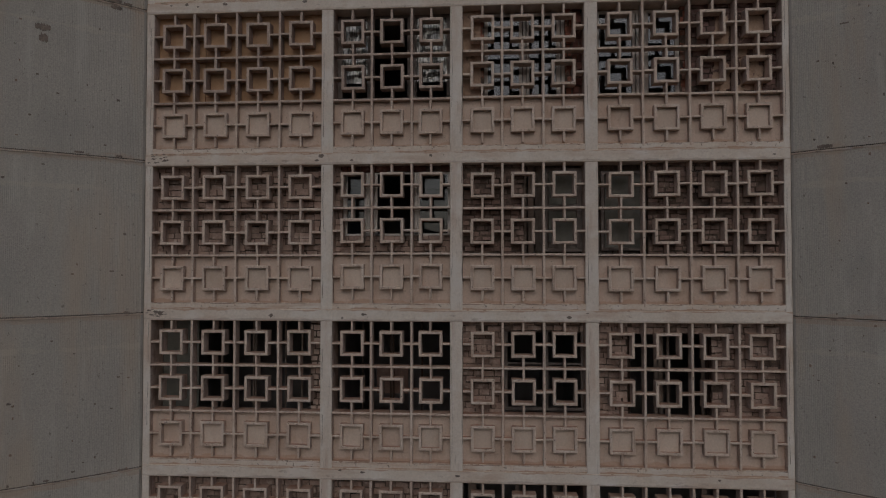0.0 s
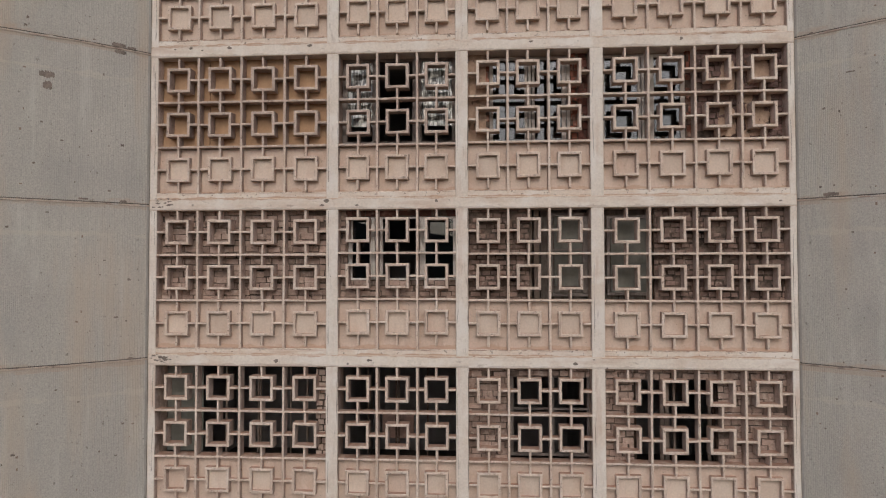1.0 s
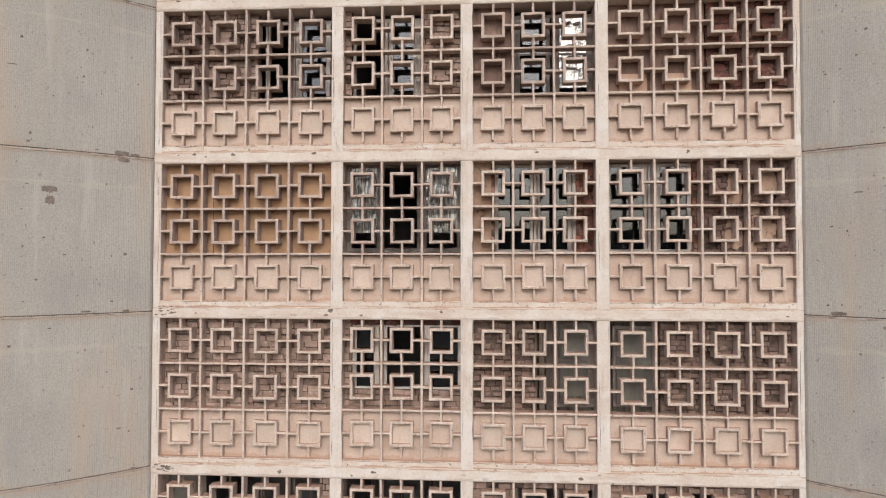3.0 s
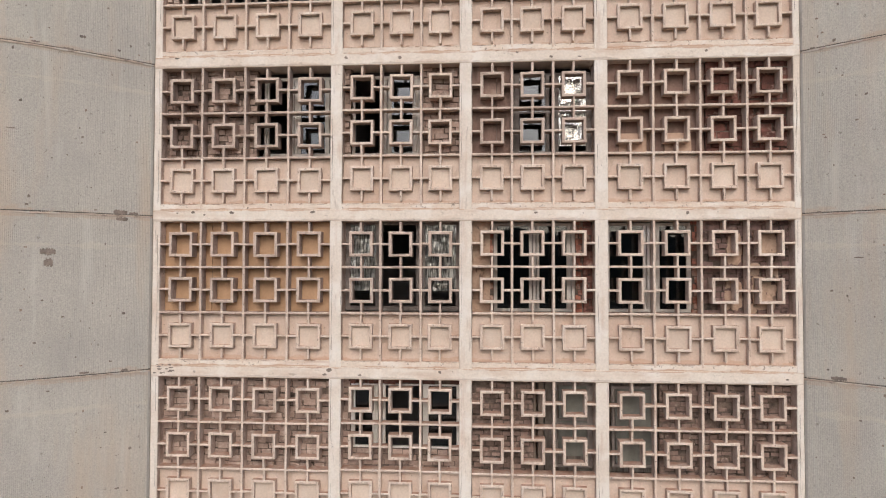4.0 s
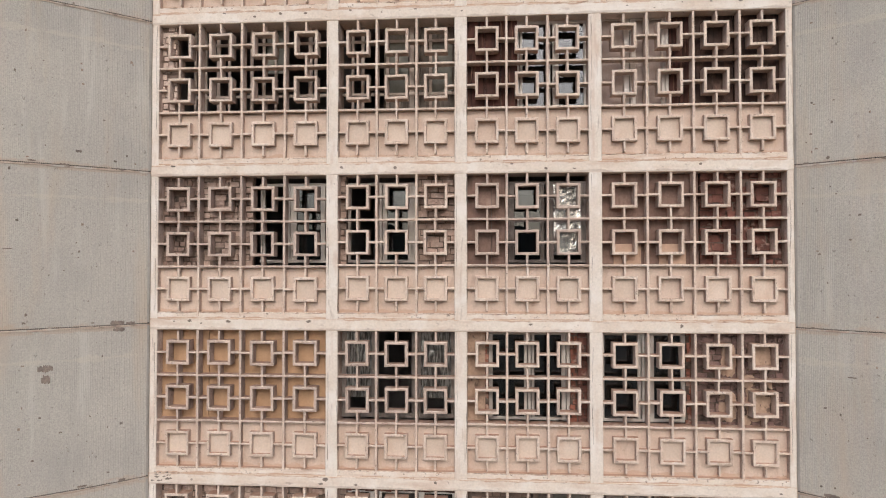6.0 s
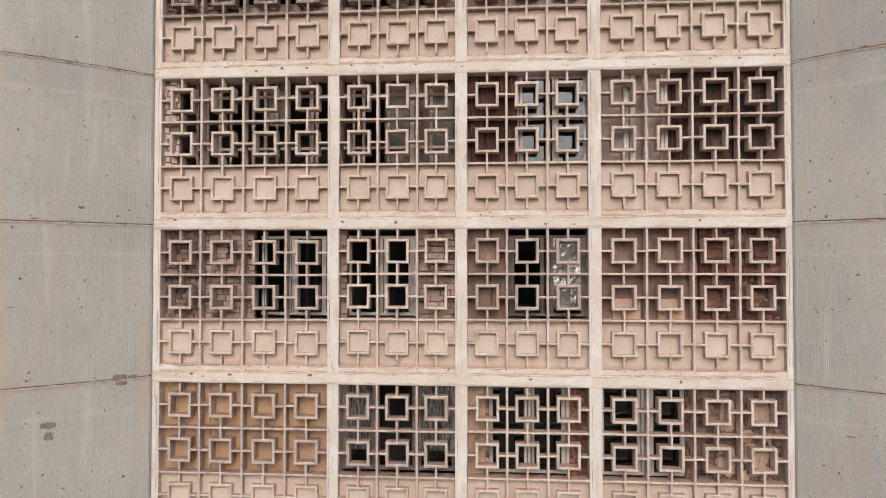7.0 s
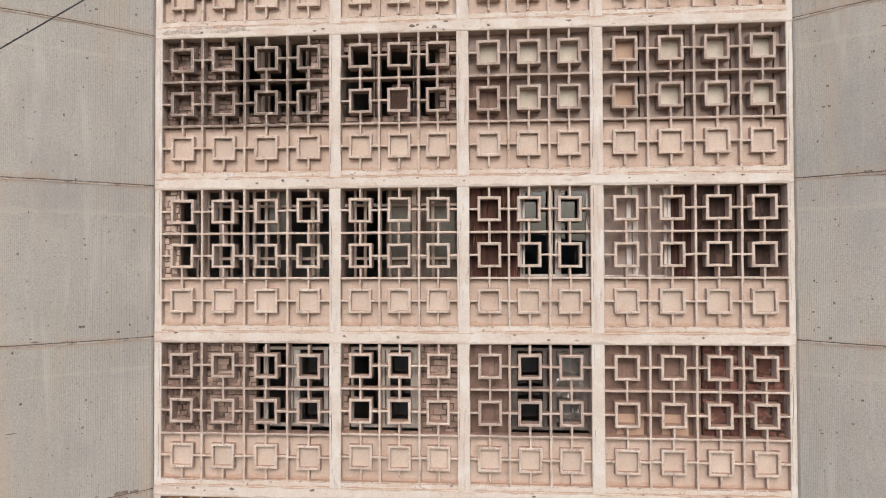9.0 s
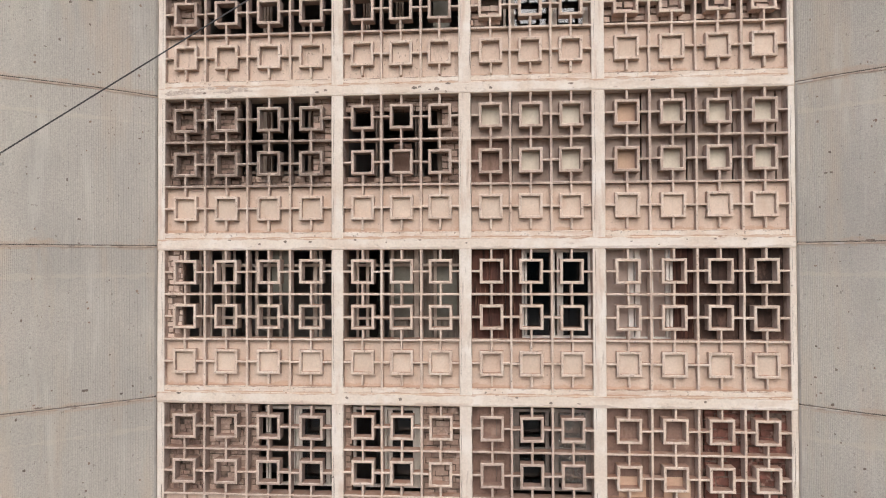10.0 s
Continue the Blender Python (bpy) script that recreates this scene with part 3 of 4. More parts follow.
def box_frame_mesh(cell_w, cell_h, box_w, box_h, deep, up, seed, paint):
    """A hollow square box with four short arms that reach the bars round its cell."""
    bm = bmesh.new()
    w, h, t = box_w / 2, box_h / 2, 0.053
    rings = []
    c = 0.008
    for y, grow, hole in ((deep, 0, 0), (-0.004 + c, 0, 0), (-0.004, -c, -c)):
        outer = [bm.verts.new((sx * (w + grow), y, up + sz * (h + grow))) for sx, sz in ((-1, -1), (1, -1), (1, 1), (-1, 1))]
        inner = [bm.verts.new((sx * (w - t - hole), y, up + sz * (h - t - hole))) for sx, sz in ((-1, -1), (1, -1), (1, 1), (-1, 1))]
        rings.append((outer, inner))
    for i in range(4):
        j = (i + 1) % 4
        for (oa, ia), (ob, ib) in zip(rings, rings[1:]):
            bm.faces.new((oa[i], oa[j], ob[j], ob[i]))
            bm.faces.new((ia[j], ia[i], ib[i], ib[j]))
        oa, ia = rings[0]
        bm.faces.new((oa[j], oa[i], ia[i], ia[j]))
        oa, ia = rings[-1]
        bm.faces.new((oa[i], oa[j], ia[j], ia[i]))
    a = 0.021
    for x0, x1, z0, z1 in ((-cell_w / 2 - 0.012, -w + 0.01, up - a, up + a), (w - 0.01, cell_w / 2 + 0.012, up - a, up + a),
                           (-a, a, up + h - 0.01, cell_h / 2 - 0.015), (-a, a, -cell_h / 2 + 0.015, up - h + 0.01)):
        arm = bmesh.new()
        block(arm, x0, x1, 0.006, deep - 0.006, z0, z1)
        chamfer(arm, 0.009)
        tmp = bpy.data.meshes.new("arm")
        arm.to_mesh(tmp)
        arm.free()
        bm.from_mesh(tmp)
        bpy.data.meshes.remove(tmp)
    bmesh.ops.recalc_face_normals(bm, faces=bm.faces)
    grime_edges(bm, True)
    sides = [e for e in bm.edges if e.calc_length() > 0.25 and abs(e.verts[0].co.y - e.verts[1].co.y) < 0.01]
    bmesh.ops.subdivide_edges(bm, edges=sides, cuts=3, use_grid_fill=True)
    roughen(bm, 0.004, 3.0, seed * 0.37)
    roughen(bm, 0.006, 15.0, seed * 0.71)
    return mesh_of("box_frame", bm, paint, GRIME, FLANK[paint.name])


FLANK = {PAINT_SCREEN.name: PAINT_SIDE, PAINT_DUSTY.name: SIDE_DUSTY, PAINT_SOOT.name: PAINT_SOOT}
CELL_TOP = [0.0, 0.885, 1.770, 2.668]
BOX_MESHES = {}
for bay, (x0, x1, n) in enumerate(BAYS):
    cw = (x1 - x0) / n
    for level in range(3):
        ch = CELL_TOP[level + 1] - CELL_TOP[level]
        deep = SCREEN_DEEP if level < 2 else PARAPET_DEEP + 0.006
        for paint in (PAINT_SCREEN, PAINT_DUSTY, PAINT_SOOT):
            BOX_MESHES[bay, level, paint.name] = [box_frame_mesh(cw, ch, 0.468 if n == 4 else 0.45, 0.48, deep, (0.0, 0.0, 0.01)[level],
                                                                 bay * 10 + level + v * 100, paint) for v in range(4)]


def inset_mesh(size, y, mat):
    """A thin square plate that closes the back of one box."""
    bm = bmesh.new()
    block(bm, -size / 2, size / 2, y - 0.006, y + 0.004, -size / 2, size / 2)
    return mesh_of("inset_panel", bm, mat)


INSET = inset_mesh(0.38, 0.084, PANEL_PALE)
INSETS_BACK = {"pale": inset_mesh(0.40, 0.190, PALE_INSET), "tan": inset_mesh(0.40, 0.190, TAN_BOARD)}
chance = random.Random(4)
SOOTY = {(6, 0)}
SETTLED = {(2, 1): 0.03, (2, 2): 0.01, (3, 0): -0.018, (3, 1): -0.015, (4, 0): -0.025}
DUSTY = {(3, 0), (3, 1), (4, 0), (4, 2), (6, 1), (6, 2), (6, 3), (7, 0), (7, 1)}
for row in range(ROWS):
    for bay, (x0, x1, n) in enumerate(BAYS):
        top = top_of(row)
        cw = (x1 - x0) / n
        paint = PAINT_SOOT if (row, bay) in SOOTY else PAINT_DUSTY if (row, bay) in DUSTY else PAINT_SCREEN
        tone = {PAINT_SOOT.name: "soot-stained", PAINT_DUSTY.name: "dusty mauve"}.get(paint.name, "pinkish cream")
        screen = tagged(new("concrete_screen"), f"{tone} concrete screen, {'twelve' if n == 4 else 'nine'} square boxes on a grid of bars",
                        "screen", "facade screens")
        screen.location = (x0, 0, top - CELL_TOP[3])
        base = Vector(screen.location)
        put = Matrix.Translation(-base)
        bm = bmesh.new()
        block(bm, x0 - 0.02, x1 + 0.02, PARAPET_DEEP, 0.32, top - 2.75, top - 1.80)
        bm.transform(put)
        part("parapet_panel", bm, PANEL_DRIP if row == 7 and bay < 2 else PAINT_PANEL, screen)
        edges = [x0, *BARS[bay], x1]
        for k in range(1, n):
            for low, high, coat, name in ((top - 1.775, top + 0.02, paint, "vertical_bar"), (top - 2.75, top - 1.765, PAINT_SCREEN, "parapet_bar")):
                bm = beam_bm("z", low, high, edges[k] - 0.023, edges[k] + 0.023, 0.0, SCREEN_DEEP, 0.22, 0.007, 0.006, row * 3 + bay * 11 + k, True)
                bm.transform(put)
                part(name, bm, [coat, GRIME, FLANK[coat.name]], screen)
        for k in (1, 2):
            z = top - CELL_TOP[k]
            y1 = SCREEN_DEEP if k == 1 else SCREEN_DEEP + 0.06
            bm = beam_bm("x", x0 - 0.01, x1 + 0.01, z - 0.021, z + 0.021, 0.003, y1, 0.22, 0.007, 0.006, row * 7 + bay * 5 + k)
            bm.transform(put)
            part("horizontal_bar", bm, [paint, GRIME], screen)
        for level in range(3):
            zc = top - (CELL_TOP[level] + CELL_TOP[level + 1]) / 2
            for k in range(n):
                m = pose((edges[k] + edges[k + 1]) / 2 + chance.uniform(-1, 1) * 0.006, chance.uniform(-1, 1) * 0.002, zc + chance.uniform(-1, 1) * 0.006,
                         0, chance.uniform(-1, 1) * 0.5, chance.uniform(-1, 1) * 0.4)
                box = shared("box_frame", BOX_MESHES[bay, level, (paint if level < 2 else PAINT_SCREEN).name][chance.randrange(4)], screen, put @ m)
                shift = Matrix.Translation((0, 0, 0.01 if level == 2 else 0.0))
                if level == 2 and chance.random() < 0.85 and (row < 7 or bay == 3):
                    shared("inset_panel", INSET, box, shift)
                elif row == 6 and (bay == 3 or bay == 2 and (level, k) != (1, 0)) and level < 2:
                    shared("inset_panel", INSETS_BACK["tan" if bay == 3 and k == 0 else "pale"], box, shift)
        screen.location.z += SETTLED.get((row, bay), 0.0)


# cracks down the columns, flaked paint on the beams
def flake(x, z, w, h, y, mat, seed, name="paint_flake"):
    bm = bmesh.new()
    r = random.Random(seed)
    n = 11
    ring = []
    for k in range(n):
        g, m = 2 * math.pi * k / n, 0.55 + 0.6 * r.random()
        ring.append((x + math.cos(g) * m * w / 2, z + math.sin(g) * m * h / 2))
    a = [bm.verts.new((u, y, v)) for u, v in ring]
    b = [bm.verts.new((u, y + 0.012, v)) for u, v in ring]
    bm.faces.new(a)
    bm.faces.new(b[::-1])
    for k in range(n):
        bm.faces.new((a[k], b[k], b[(k + 1) % n], a[(k + 1) % n]))
    bmesh.ops.recalc_face_normals(bm, faces=bm.faces)
    part(name, bm, mat, frame_ob)


FLAKES = {0: (-2.63, -2.2, -0.4, 4.4), 1: (-6.39, -6.3, -6.22, -2.19, 1.69, 2.04, -4.0), 2: (-3.11, -3.02, -2.43, 5.45, -0.9),
          3: (-6.06, -5.74, -5.51, -4.96, -3.37, 3.70, 0.9), 4: (-2.73, 1.73, 4.06, -1.68, 0.56, 1.20, -6.1),
          5: (2.73, 3.24, 3.75, 4.28, 4.81, 5.45, -5.08, -4.47, -3.95, -3.45, -2.56, -1.95, -1.29, -0.39),
          6: (-1.39, -1.29, -1.09, -0.96, -0.73, 0.09, 1.62, 3.15, -3.32, -3.15, -5.6), 7: (-4.0, 0.3, 2.8)}
for row, xs in FLAKES.items():
    r = random.Random(row + 40)
    for x in xs:
        w = r.uniform(0.045, 0.09) if row == 5 else r.uniform(0.06, 0.13)
        flake(x, top_of(row) + r.uniform(0.06, 0.19), w, w * r.uniform(0.35, 0.8), -0.0185, CEMENT_PATCH, r.random())


def crack(x, z0, z1, wide, seed):
    """A thin dark split that wanders down a column and closes here and there."""
    bm = bmesh.new()
    rows = []
    steps = max(3, int((z1 - z0) / 0.05))
    for k in range(steps + 1):
        z = z0 + (z1 - z0) * k / steps
        c = x + noise.noise(Vector((z * 0.9, seed, 0))) * 0.028 + noise.noise(Vector((z * 6, seed, 3))) * 0.007
        w = max(0.0015, wide * (0.45 + 1.3 * noise.noise(Vector((z * 2.3, seed, 7))))) * (0.2 if k in (0, steps) else 1.0)
        rows.append([bm.verts.new((c + sx * w / 2, y, z)) for sx, y in ((-1, -0.0118), (1, -0.0118), (1, 0.004), (-1, 0.004))])
    for a, b in zip(rows, rows[1:]):
        for i in range(4):
            bm.faces.new((a[i], a[(i + 1) % 4], b[(i + 1) % 4], b[i]))
    bm.faces.new(rows[0][::-1])
    bm.faces.new(rows[-1])
    bmesh.ops.recalc_face_normals(bm, faces=bm.faces)
    part("column_crack", bm, CEMENT_PATCH, frame_ob)


for n, (x, wide) in enumerate(((-2.985, 0.016), (-2.80, 0.010), (-0.30, 0.018), (-0.50, 0.008), (2.06, 0.012), (5.66, 0.008), (-6.45, 0.008))):
    r = random.Random(n + 7)
    for row in range(ROWS):
        low, high = top_of(row) - 2.66, top_of(row) - 0.04
        a = low + r.uniform(0.0, 0.7)
        while a < high - 0.3:
            b = min(high, a + r.uniform(0.5, 2.4))
            crack(x, a, b, wide, n * 13.0 + row)
            a = b + r.uniform(0.15, 1.2)

# ragged dirt where beam, sill and parapet meet
SOOT_FILM = surface("grey_brown_soot_on_paint", (0.54, 0.46, 0.395), (0.42, 0.345, 0.29), patch=5.0, grain=50.0, rub=0.15, wear=(0.62, 0.54, 0.46), wear_lo=0.5, wear_scale=18.0)
DIRT_DARK = surface("brown_ledge_dirt", (0.44, 0.30, 0.225), (0.33, 0.225, 0.17), patch=6.0, grain=50.0, rub=0.15, wear=(0.58, 0.46, 0.37), wear_lo=0.55, wear_scale=20.0)


def smear(bm, x, z, w, h, y, r, slot):
    n = 13
    ring = []
    for k in range(n):
        g, m = 2 * math.pi * k / n, 0.4 + 0.75 * r.random()
        ring.append((x + math.cos(g) * m * w / 2, z + math.sin(g) * m * h / 2))
    a = [bm.verts.new((u, y, v)) for u, v in ring]
    b = [bm.verts.new((u, y + 0.014, v)) for u, v in ring]
    for f in [a[::-1], b] + [(a[k], a[(k + 1) % n], b[(k + 1) % n], b[k]) for k in range(n)]:
        bm.faces.new(f).material_index = slot


for row in range(ROWS):
    r = random.Random(row + 90)
    z = top_of(row)
    bm = bmesh.new()
    for line, y, count in ((0.209, -0.017, 18), (0.330, -0.003, 90)):
        for _ in range(count):
            x, w = r.uniform(-6.4, 5.6), r.choice((0.03, 0.05, 0.08, 0.13)) * r.uniform(0.6, 1.3)
            if all(abs(x - (a + b) / 2) > w / 2 + 0.16 for a, b in COLUMNS[1:4]):
                smear(bm, x, z + line + r.uniform(-0.012, 0.006), w, r.uniform(0.010, 0.028), y + r.uniform(-0.004, 0.004), r, r.randrange(2))
    if row == 6:
        for k in range(45):
            smear(bm, r.uniform(-6.4, -4.7), z + r.uniform(0.08, 0.20), r.uniform(0.08, 0.35), r.uniform(0.02, 0.07), -0.0165 - 0.00004 * k, r, 2)
    if row in (1, 2):
        for _ in range(16):
            smear(bm, r.uniform(-6.5, -6.1), z + r.uniform(0.05, 0.22), r.uniform(0.03, 0.12), r.uniform(0.01, 0.04), -0.018 + r.uniform(-0.004, 0.003), r, 3)
    part("ledge_dirt", bm, [DIRT_LINE, DIRT_DARK, SOOT_FILM, CEMENT_PATCH], frame_ob, "brown crumbly dirt along the ledge")

# ---- what fills the openings behind the screens ----
def part_box(name, x0, x1, y0, y1, z0, z1, mat, parent, edge=0.006, rough=0.0, seed=0.0, label=""):
    bm = bmesh.new()
    block(bm, x0, x1, y0, y1, z0, z1)
    chamfer(bm, min(edge, 0.3 * min(x1 - x0, y1 - y0, z1 - z0)))
    if rough:
        roughen(bm, rough, 5.0, seed)
    return part(name, bm, mat, parent, label)


def opening(row, low=0.0, high=0.0):
    return top_of(row) - 1.80 + low, top_of(row) + 0.02 - high


def board(row, x0, x1, mat, label, y=BACKING, low=0.0, high=0.0, seams=(), gap=0.006, category="panel"):
    """Sheets of board side by side, cut at the seams."""
    z0, z1 = opening(row, low, high)
    thing = tagged(new("board_infill"), label, category)
    xs = [x0, *seams, x1]
    for k, (a, b) in enumerate(zip(xs, xs[1:])):
        part_box("sheet", a + gap / 2, b - gap / 2, y + 0.004 * (k % 2), y + 0.03 + 0.004 * (k % 2), z0, z1, mat, thing, 0.003)
    return thing


def window(row, x0, x1, posts, mat, label, panes, y=FILL, low=0.06, high=0.1, rails=(), border=0.06):
    """posts: (x0, x1) of uprights; panes: for each field between them glass, film, cloth or nothing."""
    z0, z1 = opening(row, low, high)
    thing = tagged(new("window"), label, "window", "windows behind the screens")
    part_box("bottom_rail", x0, x1, y, y + 0.07, z0, z0 + border, mat, thing)
    part_box("top_rail", x0, x1, y, y + 0.07, z1 - border, z1, mat, thing)
    for a, b in posts:
        upright = part_box("upright", a, b, y - 0.004, y + 0.066, z0 + border - 0.004, z1 - border + 0.004, mat, thing)
        if b - a > 0.11:
            part_box("sash_edge", a + (b - a) * 0.42, a + (b - a) * 0.58, y - 0.016, y - 0.002, z0 + border, z1 - border, mat, upright, 0.003)
    for z in rails:
        part_box("cross_rail", x0 + 0.01, x1 - 0.01, y + 0.006, y + 0.05, z - 0.02, z + 0.02, mat, thing)
    inner = sorted(posts)
    fields = [(a[1], b[0]) for a, b in zip(inner, inner[1:])]
    for kind, (a, b) in zip(panes, fields):
        if kind == "glass":
            ob = part_box("pane", a - 0.01, b + 0.01, y + 0.035, y + 0.041, z0 + border - 0.01, z1 - border + 0.01, GLASS, thing, 0.001)
            ob.visible_shadow = False
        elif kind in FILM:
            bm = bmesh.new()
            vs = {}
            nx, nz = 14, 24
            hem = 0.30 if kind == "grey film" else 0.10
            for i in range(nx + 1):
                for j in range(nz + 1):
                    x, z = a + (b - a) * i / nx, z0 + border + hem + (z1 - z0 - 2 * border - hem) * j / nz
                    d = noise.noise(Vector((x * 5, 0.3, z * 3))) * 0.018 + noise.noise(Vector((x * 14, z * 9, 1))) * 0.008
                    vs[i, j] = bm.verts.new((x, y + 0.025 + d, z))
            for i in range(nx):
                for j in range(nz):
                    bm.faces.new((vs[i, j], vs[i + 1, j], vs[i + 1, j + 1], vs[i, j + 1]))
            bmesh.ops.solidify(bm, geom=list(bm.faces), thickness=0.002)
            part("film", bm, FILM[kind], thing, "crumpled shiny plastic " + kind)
        elif kind == "cloth":
            part_box("blind", a - 0.02, b + 0.02, y + 0.08, y + 0.09, z0, z1, CURTAIN, thing, 0.003)
    return thing


def slats(row, label, mat, bars, y=FILL, low=0.0, high=0.0, rails=()):
    """Loose upright boards and rails behind a screen. bars: (x0, x1)."""
    z0, z1 = opening(row, low, high)
    thing = tagged(new("timber_frame"), label, "timber frame")
    for k, (a, b) in enumerate(bars):
        part_box("post", a, b, y + 0.003 * (k % 3), y + 0.05, z0, z1, mat, thing, 0.004, 0.006, k)
    for a, b, z in rails:
        part_box("rail", a, b, y - 0.012, y + 0.02, z - 0.028, z + 0.028, mat, thing, 0.004, 0.004, z)
    return thing


def plaster(x, z, w, h, y, seed):
    """A broken sheet of old plaster with a ragged rim."""
    bm = bmesh.new()
    r = random.Random(seed + 300)
    n = 26
    ring = []
    for k in range(n):
        g = 2 * math.pi * k / n
        c, d = math.cos(g), math.sin(g)
        m = min(1.25, 1 / max(abs(c), abs(d))) * r.uniform(0.80, 1.04)
        ring.append((x + c * m * w / 2, z + d * m * h / 2))
    front = [bm.verts.new((u + (x - u) * 0.03, y, v + (z - v) * 0.03)) for u, v in ring]
    back = [bm.verts.new((u, y + 0.03, v)) for u, v in ring]
    bm.faces.new(front)
    bm.faces.new(back[::-1])
    for k in range(n):
        bm.faces.new((front[k], back[k], back[(k + 1) % n], front[(k + 1) % n]))
    bmesh.ops.recalc_face_normals(bm, faces=bm.faces)
    tagged(part("plaster_patch", bm, OLD_PLASTER), "ragged tan plaster patch clinging to brown bricks", "wall patch", "plaster patches")


# bricks
def brick_meshes(mat, name, jitter, edge, count=6):
    out = []
    for k in range(count):
        bm = bmesh.new()
        block(bm, -0.5, 0.5, -0.5, 0.5, -0.5, 0.5)
        for v in bm.verts:
            v.co.x += random.Random(k * 31 + v.index).uniform(-1, 1) * jitter
        bm.verts.index_update()
        r = random.Random(k)
        front = [f for f in bm.faces if f.calc_center_median().y < -0.4]
        bmesh.ops.inset_region(bm, faces=front, thickness=edge, depth=0.0)
        inner = set(v for f in front for v in f.verts)
        for v in bm.verts:
            v.co.z += r.uniform(-1, 1) * jitter
            v.co.x += r.uniform(-1, 1) * jitter * 0.5
            if v.co.y < -0.4 and v not in inner:
                v.co.y += 0.25
            elif v in inner:
                v.co.y += r.uniform(-0.12, 0.12)
        out.append(mesh_of(name, bm, mat))
    return out


BRICKS = {"orange": brick_meshes(BRICK_ORANGE, "brick", 0.12, 0.10), "clay": brick_meshes(BRICK, "brick", 0.045, 0.15), "red": brick_meshes(BRICK_RED, "brick", 0.10, 0.08),
          "brown": brick_meshes(BRICK_BROWN, "brick", 0.05, 0.13), "dusky": brick_meshes(BRICK_DUSK, "brick", 0.045, 0.15), "pale": brick_meshes(BRICK_PALE, "brick", 0.05, 0.10)}
BRICK_SIZE = {"brown": (0.21, 0.115), "orange": (0.14, 0.12), "clay": (0.24, 0.12), "dusky": (0.18, 0.10), "red": (0.27, 0.15), "pale": (0.31, 0.135), "rubble": (0.15, 0.125), "crumbled": (0.13, 0.10)}


def brickwork(row, x0, x1, label, style="clay", y=BACKING + 0.012, low=0.0, high=0.0, seed=0, mortar=MORTAR):
    z0, z1 = opening(row, low, high)
    thing = tagged(new("brick_infill"), label, "brick wall")
    part_box("mortar_bed", x0, x1, y + 0.008, y + 0.12, z0, z1, mortar, thing, 0.004)
    bl, bh = BRICK_SIZE[style]
    meshes = BRICKS[{"rubble": "pale", "crumbled": "dusky"}.get(style, style)]
    r = random.Random(seed + row * 17 + int(x0 * 10))
    courses = max(1, round((z1 - z0) / bh))
    ch = (z1 - z0) / courses
    for c in range(courses):
        x = x0 - (c % 2) * bl * 0.5 - r.random() * 0.05
        while x < x1 - 0.02:
            w = bl * r.uniform(0.82, 1.15)
            a, b = max(x, x0), min(x + w, x1)
            if b - a > 0.05 and r.random() > {"rubble": 0.05, "crumbled": 0.07, "dusky": 0.07}.get(style, 0.03):
                gap = r.uniform(0.006, 0.028) * {"pale": 2.0, "dusky": 1.5, "rubble": 1.5}.get(style, 1.0)
                hgt = ch - r.uniform(0.008, 0.030) * {"pale": 2.0, "dusky": 1.5, "rubble": 1.5}.get(style, 1.0)
                m = pose((a + b) / 2, y + 0.03 + r.uniform(-0.014, 0.008), z0 + (c + 0.5) * ch + r.uniform(-0.010, 0.010), 0, r.uniform(-2, 2), r.uniform(-3, 3))
                shared("brick", meshes[r.randrange(len(meshes))], thing, m @ Matrix.Diagonal((b - a - gap, 0.09, hgt, 1)))
            x += w
    return thing


BRICK_LABEL = "rough pinkish clay brick infill with thick uneven mortar"
FRAME_LABEL = "white painted window frame with dark glass behind the screen"
B = [(x0 - 0.01, x1 + 0.01) for x0, x1, _ in BAYS]

# the storeys from the lowest up
# row 0
slats(0, "grey boards in a dark opening behind the screen", OLD_WOOD, [(-0.2, -0.05), (0.7, 0.78), (1.4, 1.5), (3.1, 3.2), (4.2, 4.3)])
# row 1
board(1, B[0][0], -5.66, GREEN_BOARD, "dull grey board closing part of a dark opening", y=0.5)
slats(1, "thin dark timber posts in a dark opening", OLD_WOOD, [(-5.19, -5.15), (-4.53, -4.50), (-4.48, -4.46), (-3.87, -3.85), (-3.54, -3.51)], y=0.46)
slats(1, "thin timber posts in a dark opening", DARK_WOOD, [(-2.31, -2.28), (-1.75, -1.72), (-1.70, -1.67), (-1.13, -1.10)], y=0.46)
board(1, -2.02, -1.39, BROWN_BOARD, "small brown board nailed across a dark opening", y=0.5, low=0.32, high=1.0)
window(1, 0.5, B[2][1], [(0.5, 0.56), (1.24, 1.34), (1.96, 2.02)], GREY_FRAME, "grey metal window frame without glass in a black opening", ["", ""], high=0.2, rails=(top_of(1) - 0.84,))
slats(1, "dark timber door posts and pale boards in a dark opening", OLD_WOOD, [(3.35, 3.42), (3.44, 3.52), (3.60, 3.64), (4.24, 4.30)], y=0.42)
slats(1, "dark timber jamb beside rough bricks", DARK_WOOD, [(2.82, 2.90), (4.32, 4.38)], y=0.40)
